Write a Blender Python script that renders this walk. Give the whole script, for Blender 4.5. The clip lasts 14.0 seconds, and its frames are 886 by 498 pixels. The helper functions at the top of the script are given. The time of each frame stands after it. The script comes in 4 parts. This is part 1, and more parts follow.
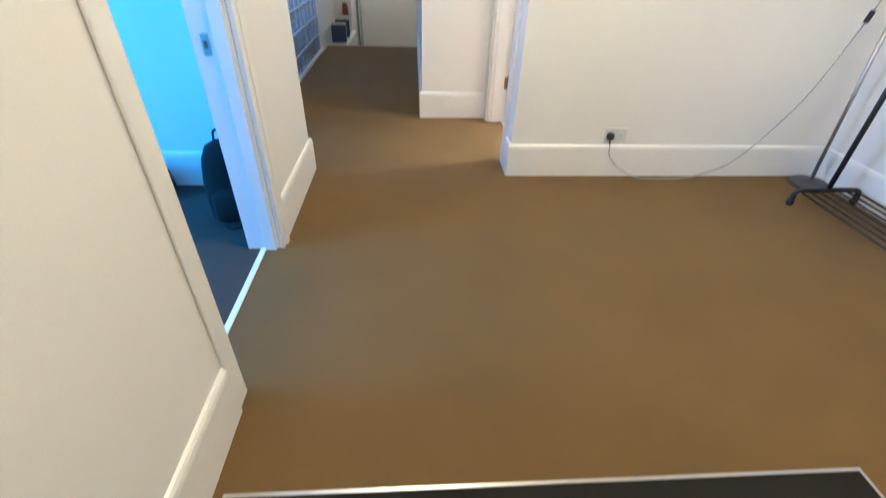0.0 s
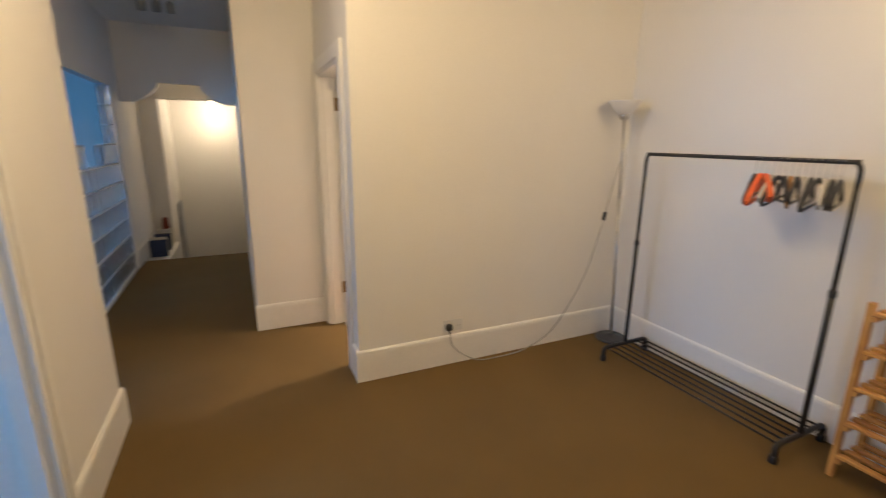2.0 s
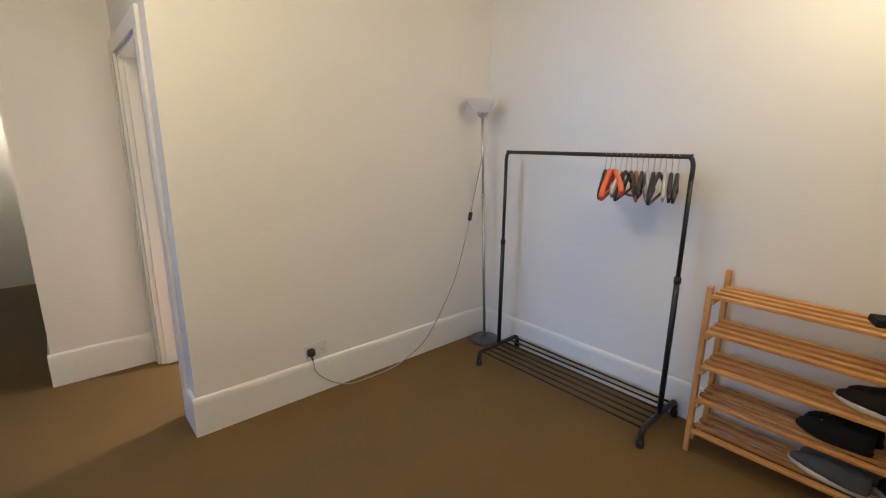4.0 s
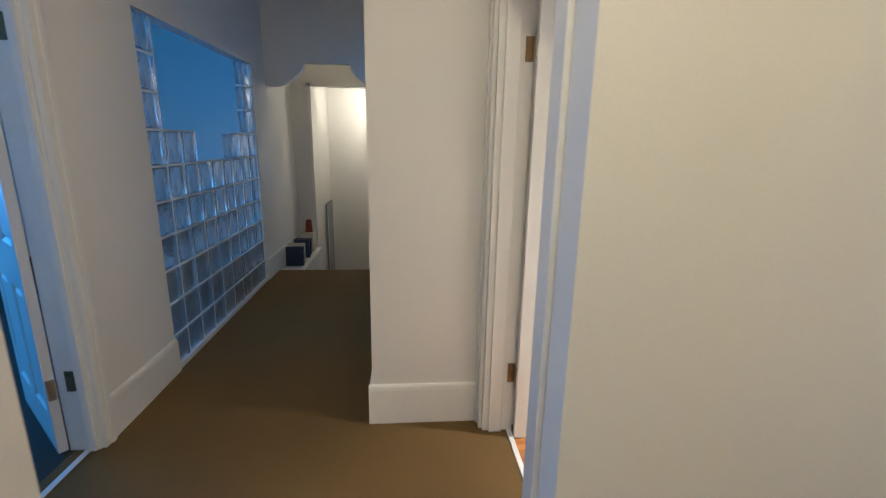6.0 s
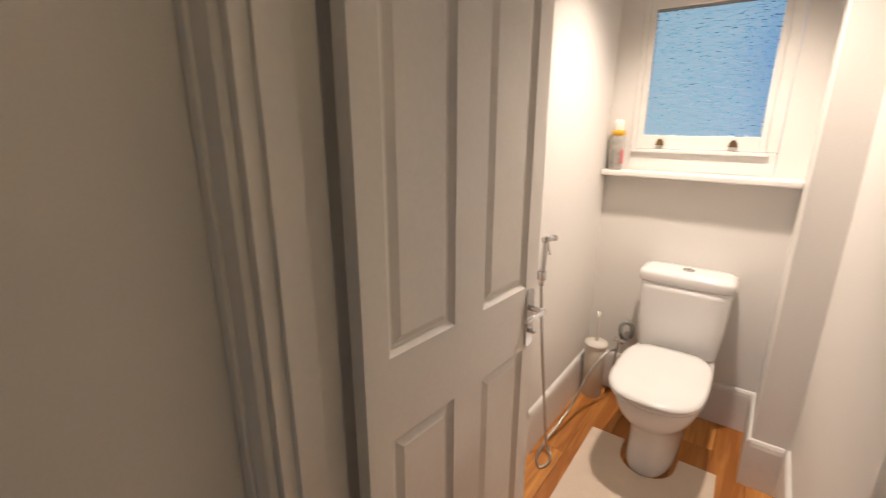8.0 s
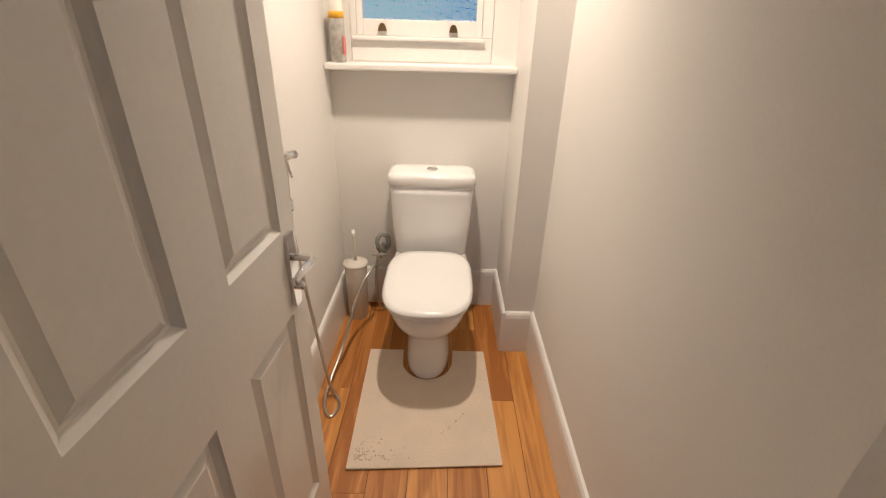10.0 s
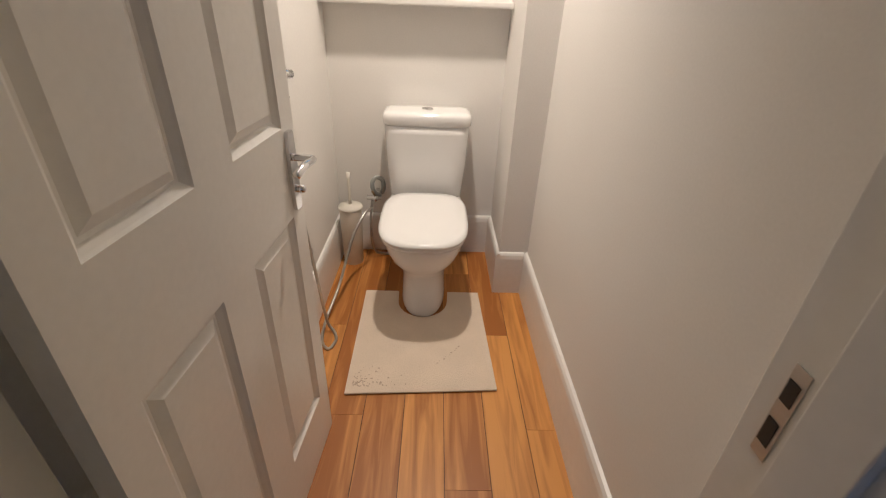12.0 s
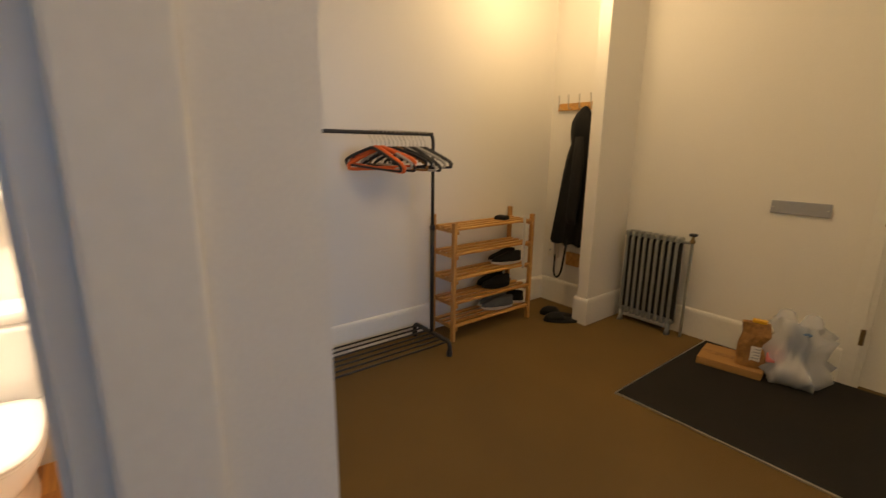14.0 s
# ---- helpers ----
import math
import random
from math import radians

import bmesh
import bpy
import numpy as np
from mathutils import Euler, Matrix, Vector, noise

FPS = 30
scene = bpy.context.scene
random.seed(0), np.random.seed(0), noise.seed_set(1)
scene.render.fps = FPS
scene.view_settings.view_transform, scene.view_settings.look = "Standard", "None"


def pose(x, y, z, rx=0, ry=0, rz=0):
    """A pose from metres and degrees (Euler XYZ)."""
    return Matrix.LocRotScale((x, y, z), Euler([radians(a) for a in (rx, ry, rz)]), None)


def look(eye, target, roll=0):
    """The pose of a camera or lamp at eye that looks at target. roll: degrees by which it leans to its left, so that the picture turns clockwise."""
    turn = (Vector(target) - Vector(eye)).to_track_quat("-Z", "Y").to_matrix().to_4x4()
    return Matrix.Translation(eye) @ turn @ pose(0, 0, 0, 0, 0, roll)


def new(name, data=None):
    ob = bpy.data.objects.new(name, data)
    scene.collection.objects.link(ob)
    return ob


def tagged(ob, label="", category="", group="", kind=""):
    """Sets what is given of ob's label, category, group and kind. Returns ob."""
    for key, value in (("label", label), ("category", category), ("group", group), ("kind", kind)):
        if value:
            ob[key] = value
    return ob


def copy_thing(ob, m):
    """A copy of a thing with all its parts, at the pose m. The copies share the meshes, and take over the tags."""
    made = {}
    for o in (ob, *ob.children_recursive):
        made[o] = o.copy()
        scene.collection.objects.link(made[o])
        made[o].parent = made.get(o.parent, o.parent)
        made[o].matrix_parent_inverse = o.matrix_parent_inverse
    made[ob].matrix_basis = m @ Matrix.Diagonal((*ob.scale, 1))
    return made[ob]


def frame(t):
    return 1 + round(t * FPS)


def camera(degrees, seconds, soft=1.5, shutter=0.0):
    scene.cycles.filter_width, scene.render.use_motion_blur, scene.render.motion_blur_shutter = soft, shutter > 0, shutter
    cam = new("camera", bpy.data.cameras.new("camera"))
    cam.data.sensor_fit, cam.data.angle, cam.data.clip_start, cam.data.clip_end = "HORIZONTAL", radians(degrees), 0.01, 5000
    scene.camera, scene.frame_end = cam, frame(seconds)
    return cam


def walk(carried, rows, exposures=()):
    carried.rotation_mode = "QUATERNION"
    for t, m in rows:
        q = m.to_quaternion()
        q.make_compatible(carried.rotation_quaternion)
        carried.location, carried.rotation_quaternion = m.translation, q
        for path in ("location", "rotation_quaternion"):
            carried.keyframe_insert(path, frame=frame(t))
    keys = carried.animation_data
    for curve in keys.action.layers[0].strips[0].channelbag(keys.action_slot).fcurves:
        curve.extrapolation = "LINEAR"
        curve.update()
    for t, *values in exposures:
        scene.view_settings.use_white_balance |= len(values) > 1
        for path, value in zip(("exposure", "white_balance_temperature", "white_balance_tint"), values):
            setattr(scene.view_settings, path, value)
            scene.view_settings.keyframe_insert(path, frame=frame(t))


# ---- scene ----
cam = camera(89.7, 14.0, soft=1.1, shutter=0.3)
PATH = [
    (0, (-0.638, -2.746, 1.355), (-0.514, -1.124, 0.192), 2.0),
    (0.5, (-0.604, -2.769, 1.469), (-0.475, -0.927, 0.701), 1.3),
    (1, (-0.589, -2.783, 1.564), (-0.443, -0.864, 1.02), 0.5),
    (1.5, (-0.615, -2.755, 1.586), (-0.305, -0.846, 1.078), 0.8),
    (2, (-0.622, -2.668, 1.585), (0.185, -0.901, 1.109), 0.6),
    (2.2, (-0.62, -2.65, 1.589), (0.39, -0.989, 1.118), 0.7),
    (4.3, (-0.386, -2.323, 1.542), (0.903, -0.864, 1.084), 0.6),
    (4.5, (-0.368, -2.218, 1.534), (0.715, -0.6, 1.077), 1.2),
    (5, (-0.358, -1.861, 1.506), (0.229, -0.006, 1.042), 0.2),
    (5.5, (-0.376, -1.445, 1.493), (-0.07, 0.475, 1.025), 0.5),
    (6, (-0.395, -0.953, 1.462), (-0.227, 0.984, 0.992), 1.0),
    (6.5, (-0.424, -0.457, 1.447), (-0.236, 1.475, 0.965), 0.2),
    (7, (-0.416, -0.096, 1.453), (0.039, 1.789, 0.962), 0.6),
    (7.4, (-0.452, 0.114, 1.466), (0.468, 1.816, 0.959), 0.5),
    (7.5, (-0.432, 0.21, 1.471), (0.64, 1.811, 0.933), 0.6),
    (8, (-0.373, 0.402, 1.464), (1.17, 1.548, 0.911), 0.1),
    (8.5, (-0.255, 0.533, 1.474), (1.567, 1.141, 0.917), 1.6),
    (8.7, (-0.209, 0.569, 1.476), (1.666, 0.989, 0.919), 2.3),
    (10.8, (-0.074, 0.605, 1.301), (1.656, 0.536, 0.299), 1.8),
    (11, (-0.081, 0.604, 1.282), (1.638, 0.541, 0.261), 1.9),
    (11.5, (-0.104, 0.602, 1.248), (1.586, 0.552, 0.179), 2.0),
    (12, (-0.174, 0.618, 1.245), (1.563, 0.569, 0.256), 2.3),
    (12.5, (-0.286, 0.614, 1.313), (1.548, 0.381, 0.551), 1.3),
    (13, (-0.378, 0.543, 1.354), (1.412, -0.086, 0.722), -0.6),
    (13.5, (-0.413, 0.403, 1.384), (1.225, -0.571, 0.778), 0.4),
    (14, (-0.492, 0.227, 1.424), (1.041, -0.978, 0.978), 0.7),
]
EXPOSURES = [(0.0, 0.72, 4900, 2), (0.5, 0.17, 5500, 6), (1.0, -0.17, 6000, 6), (1.5, -0.22, 6300, 8), (2.0, -0.24, 6600, 8), (2.2, -0.24, 6600, 8), (4.3, -0.27, 5400, 4), (5.0, -0.2, 5250, 3),
             (5.5, -0.27, 5200, 3), (6.0, -0.32, 5250, 2), (6.5, -0.2, 5400, 2), (7.0, -0.2, 6100, 3), (7.5, -0.92, 6500, 7), (8.0, -1.70, 6350, 11), (8.5, -1.87, 6400, 10), (11.0, -1.9, 6350, 8), (12.0, -1.94, 6050, 7), (12.5, -1.86, 6100, 7), (13.0, -1.9, 6250, 8), (13.5, -1.24, 6700, 11), (14.0, -0.78, 8000, 9)]
walk(cam, [(t, look(e, a, r)) for t, e, a, r in PATH], EXPOSURES)

# ---- world and light ----
world = bpy.data.worlds.new("sky")
scene.world = world
world.use_nodes = True
wn = world.node_tree.nodes
sky = wn.new("ShaderNodeTexSky")
sky.sky_type = "NISHITA"
sky.sun_disc = False
sky.sun_elevation, sky.sun_rotation = radians(35), radians(200)
world.node_tree.links.new(sky.outputs[0], wn["Background"].inputs[0])
wn["Background"].inputs[1].default_value = 0.08


def area_light(name, m, sx, sy, watts, colour):
    d = bpy.data.lights.new(name, "AREA")
    d.shape, d.size, d.size_y, d.energy, d.color = "RECTANGLE", sx, sy, watts, colour
    ob = new(name, d)
    ob.matrix_world = m
    return ob


def point_light(name, place, watts, colour, radius):
    d = bpy.data.lights.new(name, "POINT")
    d.energy, d.color, d.shadow_soft_size = watts, colour, radius
    ob = new(name, d)
    ob.location = place
    return ob


WARM = (1.0, 0.75, 0.45)
DAY = (0.10, 0.42, 1.0)
point_light("hall_bulb", (-0.60, -1.08, 2.72), 52, WARM, 0.14)
point_light("entry_bulb", (1.55, -2.40, 2.62), 34, WARM, 0.12)


def spot_light(name, m, watts, colour, radius, degrees, blend):
    d = bpy.data.lights.new(name, "SPOT")
    d.energy, d.color, d.shadow_soft_size, d.spot_size, d.spot_blend = watts, colour, radius, radians(degrees), blend
    ob = new(name, d)
    ob.matrix_world = m
    return ob


spot_light("toilet_downlight", look((1.44, 0.655, 2.275), (1.4401, 0.655, 0)), 345, (1.0, 0.82, 0.67), 0.042, 118, 1.0)
spot_light("stair_spot", look((-0.90, 6.06, 2.13), (-0.89, 6.4, 1.68)), 13, (1.0, 0.80, 0.55), 0.03, 80, 1.0)
point_light("stair_glow", (-0.93, 5.9, 2.06), 15, (1.0, 0.80, 0.58), 0.03)
point_light("landing_bulb", (-1.15, 4.72, 2.72), 2.6, WARM, 0.08)
area_light("bedroom_daylight", look((-4.75, -1.75, 1.6), (-1.4, -1.25, 1.1)), 1.5, 1.4, 128, DAY)
area_light("study_daylight", look((-4.75, 1.75, 1.6), (-1.9, 1.6, 1.3)), 1.6, 1.4, 66, DAY)

# ---- materials ----


def material(name, colour, rough=0.6, metal=0.0, vary=0.08, scale=3.0, grain=60.0, bump=0.1, depth=0.002, each=0.0, second=None):
    m = bpy.data.materials.new(name)
    m.use_nodes = True
    nt = m.node_tree
    b = nt.nodes["Principled BSDF"]
    b.inputs["Roughness"].default_value, b.inputs["Metallic"].default_value = rough, metal
    co = nt.nodes.new("ShaderNodeTexCoord")
    big = nt.nodes.new("ShaderNodeTexNoise")
    big.inputs["Scale"].default_value, big.inputs["Detail"].default_value = scale, 4
    fine = nt.nodes.new("ShaderNodeTexNoise")
    fine.inputs["Scale"].default_value, fine.inputs["Detail"].default_value = grain, 3
    for n in (big, fine):
        nt.links.new(co.outputs["Object"], n.inputs["Vector"])
    add = nt.nodes.new("ShaderNodeMath")
    add.operation = "ADD"
    nt.links.new(big.outputs[0], add.inputs[0])
    nt.links.new(fine.outputs[0], add.inputs[1])
    last = add.outputs[0]
    if each:
        info = nt.nodes.new("ShaderNodeObjectInfo")
        mul = nt.nodes.new("ShaderNodeMath")
        mul.operation = "MULTIPLY_ADD"
        mul.inputs[1].default_value, mul.inputs[2].default_value = each, -each / 2
        nt.links.new(info.outputs["Random"], mul.inputs[0])
        add2 = nt.nodes.new("ShaderNodeMath")
        add2.operation = "ADD"
        nt.links.new(last, add2.inputs[0])
        nt.links.new(mul.outputs[0], add2.inputs[1])
        last = add2.outputs[0]
    ramp = nt.nodes.new("ShaderNodeValToRGB")
    lo = [c * (1 - vary * 1.6) for c in colour] if second is None else second
    hi = [min(1, c * (1 + vary)) for c in colour]
    ramp.color_ramp.elements[0].position, ramp.color_ramp.elements[1].position = 0.3, 0.75
    half = nt.nodes.new("ShaderNodeMath")
    half.operation = "MULTIPLY"
    half.inputs[1].default_value = 0.5
    nt.links.new(last, half.inputs[0])
    ramp.color_ramp.elements[0].color, ramp.color_ramp.elements[1].color = (*lo, 1), (*hi, 1)
    nt.links.new(half.outputs[0], ramp.inputs[0])
    nt.links.new(ramp.outputs[0], b.inputs["Base Color"])
    if bump:
        bp = nt.nodes.new("ShaderNodeBump")
        bp.inputs["Strength"].default_value, bp.inputs["Distance"].default_value = bump, depth
        nt.links.new(fine.outputs[0], bp.inputs["Height"])
        nt.links.new(bp.outputs[0], b.inputs["Normal"])
    return m


def wood(name, light, dark, stretch=(1, 14, 14), scale=2.2, rough=0.42, each=0.35, wavy=1.6):
    m = bpy.data.materials.new(name)
    m.use_nodes = True
    nt = m.node_tree
    b = nt.nodes["Principled BSDF"]
    co = nt.nodes.new("ShaderNodeTexCoord")
    info = nt.nodes.new("ShaderNodeObjectInfo")
    shift = nt.nodes.new("ShaderNodeVectorMath")
    shift.operation = "MULTIPLY_ADD"
    shift.inputs[1].default_value = stretch
    nt.links.new(co.outputs["Object"], shift.inputs[0])
    big = nt.nodes.new("ShaderNodeMath")
    big.operation = "MULTIPLY"
    big.inputs[1].default_value = 37.0
    nt.links.new(info.outputs["Random"], big.inputs[0])
    nt.links.new(big.outputs[0], shift.inputs[2])
    grain = nt.nodes.new("ShaderNodeTexNoise")
    grain.inputs["Scale"].default_value, grain.inputs["Detail"].default_value, grain.inputs["Distortion"].default_value = scale, 7, wavy
    nt.links.new(shift.outputs[0], grain.inputs["Vector"])
    tone = nt.nodes.new("ShaderNodeMath")
    tone.operation = "MULTIPLY_ADD"
    tone.inputs[1].default_value, tone.inputs[2].default_value = each, -each / 2
    nt.links.new(info.outputs["Random"], tone.inputs[0])
    add = nt.nodes.new("ShaderNodeMath")
    add.operation = "ADD"
    nt.links.new(grain.outputs[0], add.inputs[0])
    nt.links.new(tone.outputs[0], add.inputs[1])
    ramp = nt.nodes.new("ShaderNodeValToRGB")
    ramp.color_ramp.elements[0].position, ramp.color_ramp.elements[1].position = 0.3, 0.68
    ramp.color_ramp.elements[0].color, ramp.color_ramp.elements[1].color = (*dark, 1), (*light, 1)
    nt.links.new(add.outputs[0], ramp.inputs[0])
    nt.links.new(ramp.outputs[0], b.inputs["Base Color"])
    b.inputs["Roughness"].default_value = rough
    bp = nt.nodes.new("ShaderNodeBump")
    bp.inputs["Strength"].default_value, bp.inputs["Distance"].default_value = 0.12, 0.001
    nt.links.new(grain.outputs[0], bp.inputs["Height"])
    nt.links.new(bp.outputs[0], b.inputs["Normal"])
    return m


def glass(name, colour, rough, bump_scale, bump, stretch=(1, 1, 1), depth=0.004, clear=1.0):
    m = bpy.data.materials.new(name)
    m.use_nodes = True
    nt = m.node_tree
    b = nt.nodes["Principled BSDF"]
    b.inputs["Base Color"].default_value = (*colour, 1)
    b.inputs["Transmission Weight"].default_value = clear
    b.inputs["Roughness"].default_value = rough
    b.inputs["IOR"].default_value = 1.45
    co = nt.nodes.new("ShaderNodeTexCoord")
    mp = nt.nodes.new("ShaderNodeMapping")
    mp.inputs["Scale"].default_value = stretch
    nt.links.new(co.outputs["Object"], mp.inputs[0])
    n = nt.nodes.new("ShaderNodeTexNoise")
    n.inputs["Scale"].default_value, n.inputs["Detail"].default_value, n.inputs["Distortion"].default_value = bump_scale, 2, 0.6
    nt.links.new(mp.outputs[0], n.inputs["Vector"])
    bp = nt.nodes.new("ShaderNodeBump")
    bp.inputs["Strength"].default_value, bp.inputs["Distance"].default_value = bump, depth
    nt.links.new(n.outputs[0], bp.inputs["Height"])
    nt.links.new(bp.outputs[0], b.inputs["Normal"])
    return m


def glow(name, colour, strength):
    m = bpy.data.materials.new(name)
    m.use_nodes = True
    b = m.node_tree.nodes["Principled BSDF"]
    b.inputs["Base Color"].default_value = (*colour, 1)
    b.inputs["Emission Color"].default_value, b.inputs["Emission Strength"].default_value = (*colour, 1), strength
    return m


PAINT = material("wall_paint", (0.80, 0.775, 0.735), 0.75, vary=0.03, scale=1.2, grain=160, bump=0.12, depth=0.0012)
CEIL = material("ceiling_paint", (0.80, 0.78, 0.74), 0.8, vary=0.02, grain=120, bump=0.06)
GLOSS = material("white_gloss_paint", (0.82, 0.80, 0.76), 0.34, vary=0.03, scale=2.5, grain=45, bump=0.05, depth=0.001)
DOORPAINT = material("door_paint", (0.80, 0.78, 0.74), 0.38, vary=0.03, scale=3, grain=70, bump=0.06, depth=0.001)
CARPET = material("brown_carpet", (0.180, 0.106, 0.030), 0.97, vary=0.16, scale=1.3, grain=330, bump=0.9, depth=0.006)
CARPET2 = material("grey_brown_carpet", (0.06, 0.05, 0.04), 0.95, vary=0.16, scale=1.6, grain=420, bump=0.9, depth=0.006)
COIR = material("dark_coir", (0.013, 0.0095, 0.006), 0.95, vary=0.35, scale=5, grain=300, bump=1.0, depth=0.008)
PLANK = wood("oak_laminate", (0.70, 0.325, 0.085), (0.37, 0.130, 0.024), (0.7, 9, 9), 3.0, 0.46, 0.42, 1.0)
PINE = wood("pine", (0.64, 0.355, 0.11), (0.44, 0.20, 0.055), (6, 1.2, 6), 3.0, 0.45, 0.2)
PINEZ = wood("pine_upright", (0.64, 0.355, 0.11), (0.44, 0.20, 0.055), (6, 6, 1.2), 3.0, 0.45, 0.2)
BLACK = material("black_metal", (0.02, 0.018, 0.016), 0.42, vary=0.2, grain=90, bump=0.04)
PLASTICBLACK = material("black_plastic", (0.018, 0.018, 0.02), 0.38, vary=0.15, grain=60, bump=0.03)
CHROME = material("chrome", (0.75, 0.75, 0.76), 0.1, 1.0, vary=0.03, grain=30, bump=0.02, depth=0.0005)
STEEL = material("brushed_steel", (0.55, 0.54, 0.52), 0.33, 1.0, vary=0.06, grain=90, bump=0.04)
BRASS = material("aged_brass", (0.30, 0.20, 0.10), 0.42, 1.0, vary=0.2, grain=40, bump=0.05)
CERAMIC = material("white_ceramic", (0.86, 0.85, 0.83), 0.08, vary=0.01, grain=6, bump=0.0)
SEATMAT = material("white_seat_plastic", (0.87, 0.86, 0.84), 0.16, vary=0.01, grain=6, bump=0.0)
RUGMAT = material("cream_towelling", (0.78, 0.66, 0.53), 0.95, vary=0.06, scale=9, grain=260, bump=0.8, depth=0.004)
RUGSTAIN = material("worn_pile", (0.60, 0.47, 0.36), 0.95, vary=0.2, scale=30, grain=200, bump=0.7, depth=0.004)
PLASTIC = material("cream_plastic", (0.76, 0.72, 0.64), 0.4, vary=0.03, grain=20, bump=0.02)
WHITEPL = material("white_plastic", (0.70, 0.69, 0.68), 0.35, vary=0.02, grain=20, bump=0.02)
SHADE = material("opal_shade", (0.82, 0.80, 0.76), 0.45, vary=0.02, grain=20, bump=0.0)
CABLE = material("grey_flex", (0.36, 0.35, 0.33), 0.5, vary=0.05, grain=40, bump=0.02)
IRON = material("grey_cast_iron", (0.29, 0.30, 0.285), 0.45, 0.2, vary=0.12, scale=6, grain=60, bump=0.2)
LAMPBASE = material("dark_grey_enamel", (0.07, 0.07, 0.075), 0.4, vary=0.1, grain=40, bump=0.03)
FABRIC = material("black_cloth", (0.007, 0.007, 0.008), 0.9, vary=0.25, scale=5, grain=220, bump=0.5)
NAVY = material("navy_board", (0.012, 0.028, 0.085), 0.5, vary=0.15, grain=40, bump=0.05)
PAPER = material("paper_block", (0.66, 0.62, 0.53), 0.85, vary=0.05, grain=180, bump=0.3)
RED = material("red_brown_glaze", (0.20, 0.03, 0.015), 0.35, vary=0.15, grain=30, bump=0.04)
ORANGE = material("orange_plastic", (0.75, 0.13, 0.03), 0.4, vary=0.06, grain=30, bump=0.02)
CLEARPL = material("pale_hanger_plastic", (0.50, 0.47, 0.43), 0.25, vary=0.06, grain=30, bump=0.02)
CARD = material("brown_cardboard", (0.42, 0.22, 0.075), 0.8, vary=0.12, scale=7, grain=130, bump=0.2)
KRAFT = material("crumpled_brown_paper", (0.36, 0.175, 0.05), 0.65, vary=0.3, scale=14, grain=40, bump=0.7, depth=0.01)
LABEL = material("white_label", (0.78, 0.77, 0.74), 0.6, vary=0.03, grain=60, bump=0.02)
SOLE = material("white_rubber", (0.72, 0.71, 0.68), 0.6, vary=0.06, grain=80, bump=0.1)
SHOEGREY = material("blue_grey_knit", (0.10, 0.12, 0.15), 0.85, vary=0.2, scale=8, grain=260, bump=0.5)
YELLOW = material("yellow_cap", (0.78, 0.42, 0.03), 0.35, vary=0.05, grain=30, bump=0.0)
PINK = material("pink_print", (0.75, 0.22, 0.22), 0.4, vary=0.1, grain=30, bump=0.0)
CANMAT = material("grey_printed_tin", (0.52, 0.50, 0.46), 0.3, 0.3, vary=0.25, scale=28, grain=60, bump=0.0)
PLATE = material("grey_plastic_plate", (0.33, 0.34, 0.37), 0.4, vary=0.04, grain=30, bump=0.02)
OBSCURED = glass("obscured_glass", (0.95, 0.97, 1.0), 0.04, 30, 0.8, (1, 1.0, 2.4), 0.024)
BLOCKGLASS = glass("glass_block", (0.90, 0.95, 0.98), 0.24, 11, 0.7, (1, 1, 0.8), 0.014, 0.92)
MORTAR = material("white_grout", (0.78, 0.78, 0.76), 0.7, vary=0.06, grain=90, bump=0.2)
BULB = glow("lit_bulb", (1.0, 0.86, 0.62), 30)


def sky_outside():
    """Bright sky with soft pale cloud, seen through the obscured window."""
    m = bpy.data.materials.new("bright_sky_outside")
    m.use_nodes = True
    nt = m.node_tree
    co = nt.nodes.new("ShaderNodeTexCoord")
    n = nt.nodes.new("ShaderNodeTexNoise")
    n.inputs["Scale"].default_value, n.inputs["Detail"].default_value = 3.2, 3
    nt.links.new(co.outputs["Object"], n.inputs["Vector"])
    sep = nt.nodes.new("ShaderNodeSeparateXYZ")
    nt.links.new(co.outputs["Object"], sep.inputs[0])
    mul = nt.nodes.new("ShaderNodeMath")
    mul.operation = "MULTIPLY_ADD"
    mul.inputs[1].default_value = 0.55
    nt.links.new(sep.outputs["Y"], mul.inputs[0])
    nt.links.new(n.outputs[0], mul.inputs[2])
    ramp = nt.nodes.new("ShaderNodeValToRGB")
    ramp.color_ramp.elements[0].position, ramp.color_ramp.elements[1].position = 0.62, 1.35
    ramp.color_ramp.elements[0].color, ramp.color_ramp.elements[1].color = (0.09, 0.38, 0.95, 1), (0.55, 0.85, 1.0, 1)
    ramp.color_ramp.elements[1].position = 1.0
    nt.links.new(mul.outputs[0], ramp.inputs[0])
    e = nt.nodes.new("ShaderNodeEmission")
    e.inputs[1].default_value = 2.0
    nt.links.new(ramp.outputs[0], e.inputs[0])
    nt.links.new(e.outputs[0], nt.nodes["Material Output"].inputs[0])
    return m


OUTSIDE = sky_outside()


def bagfilm():
    m = bpy.data.materials.new("thin_plastic_film")
    m.use_nodes = True
    nt = m.node_tree
    b = nt.nodes["Principled BSDF"]
    b.inputs["Base Color"].default_value = (0.74, 0.76, 0.80, 1)
    b.inputs["Roughness"].default_value = 0.3
    t = nt.nodes.new("ShaderNodeBsdfTransparent")
    mix = nt.nodes.new("ShaderNodeMixShader")
    mix.inputs[0].default_value = 0.44
    nt.links.new(t.outputs[0], mix.inputs[1])
    nt.links.new(b.outputs[0], mix.inputs[2])
    nt.links.new(mix.outputs[0], nt.nodes["Material Output"].inputs[0])
    return m


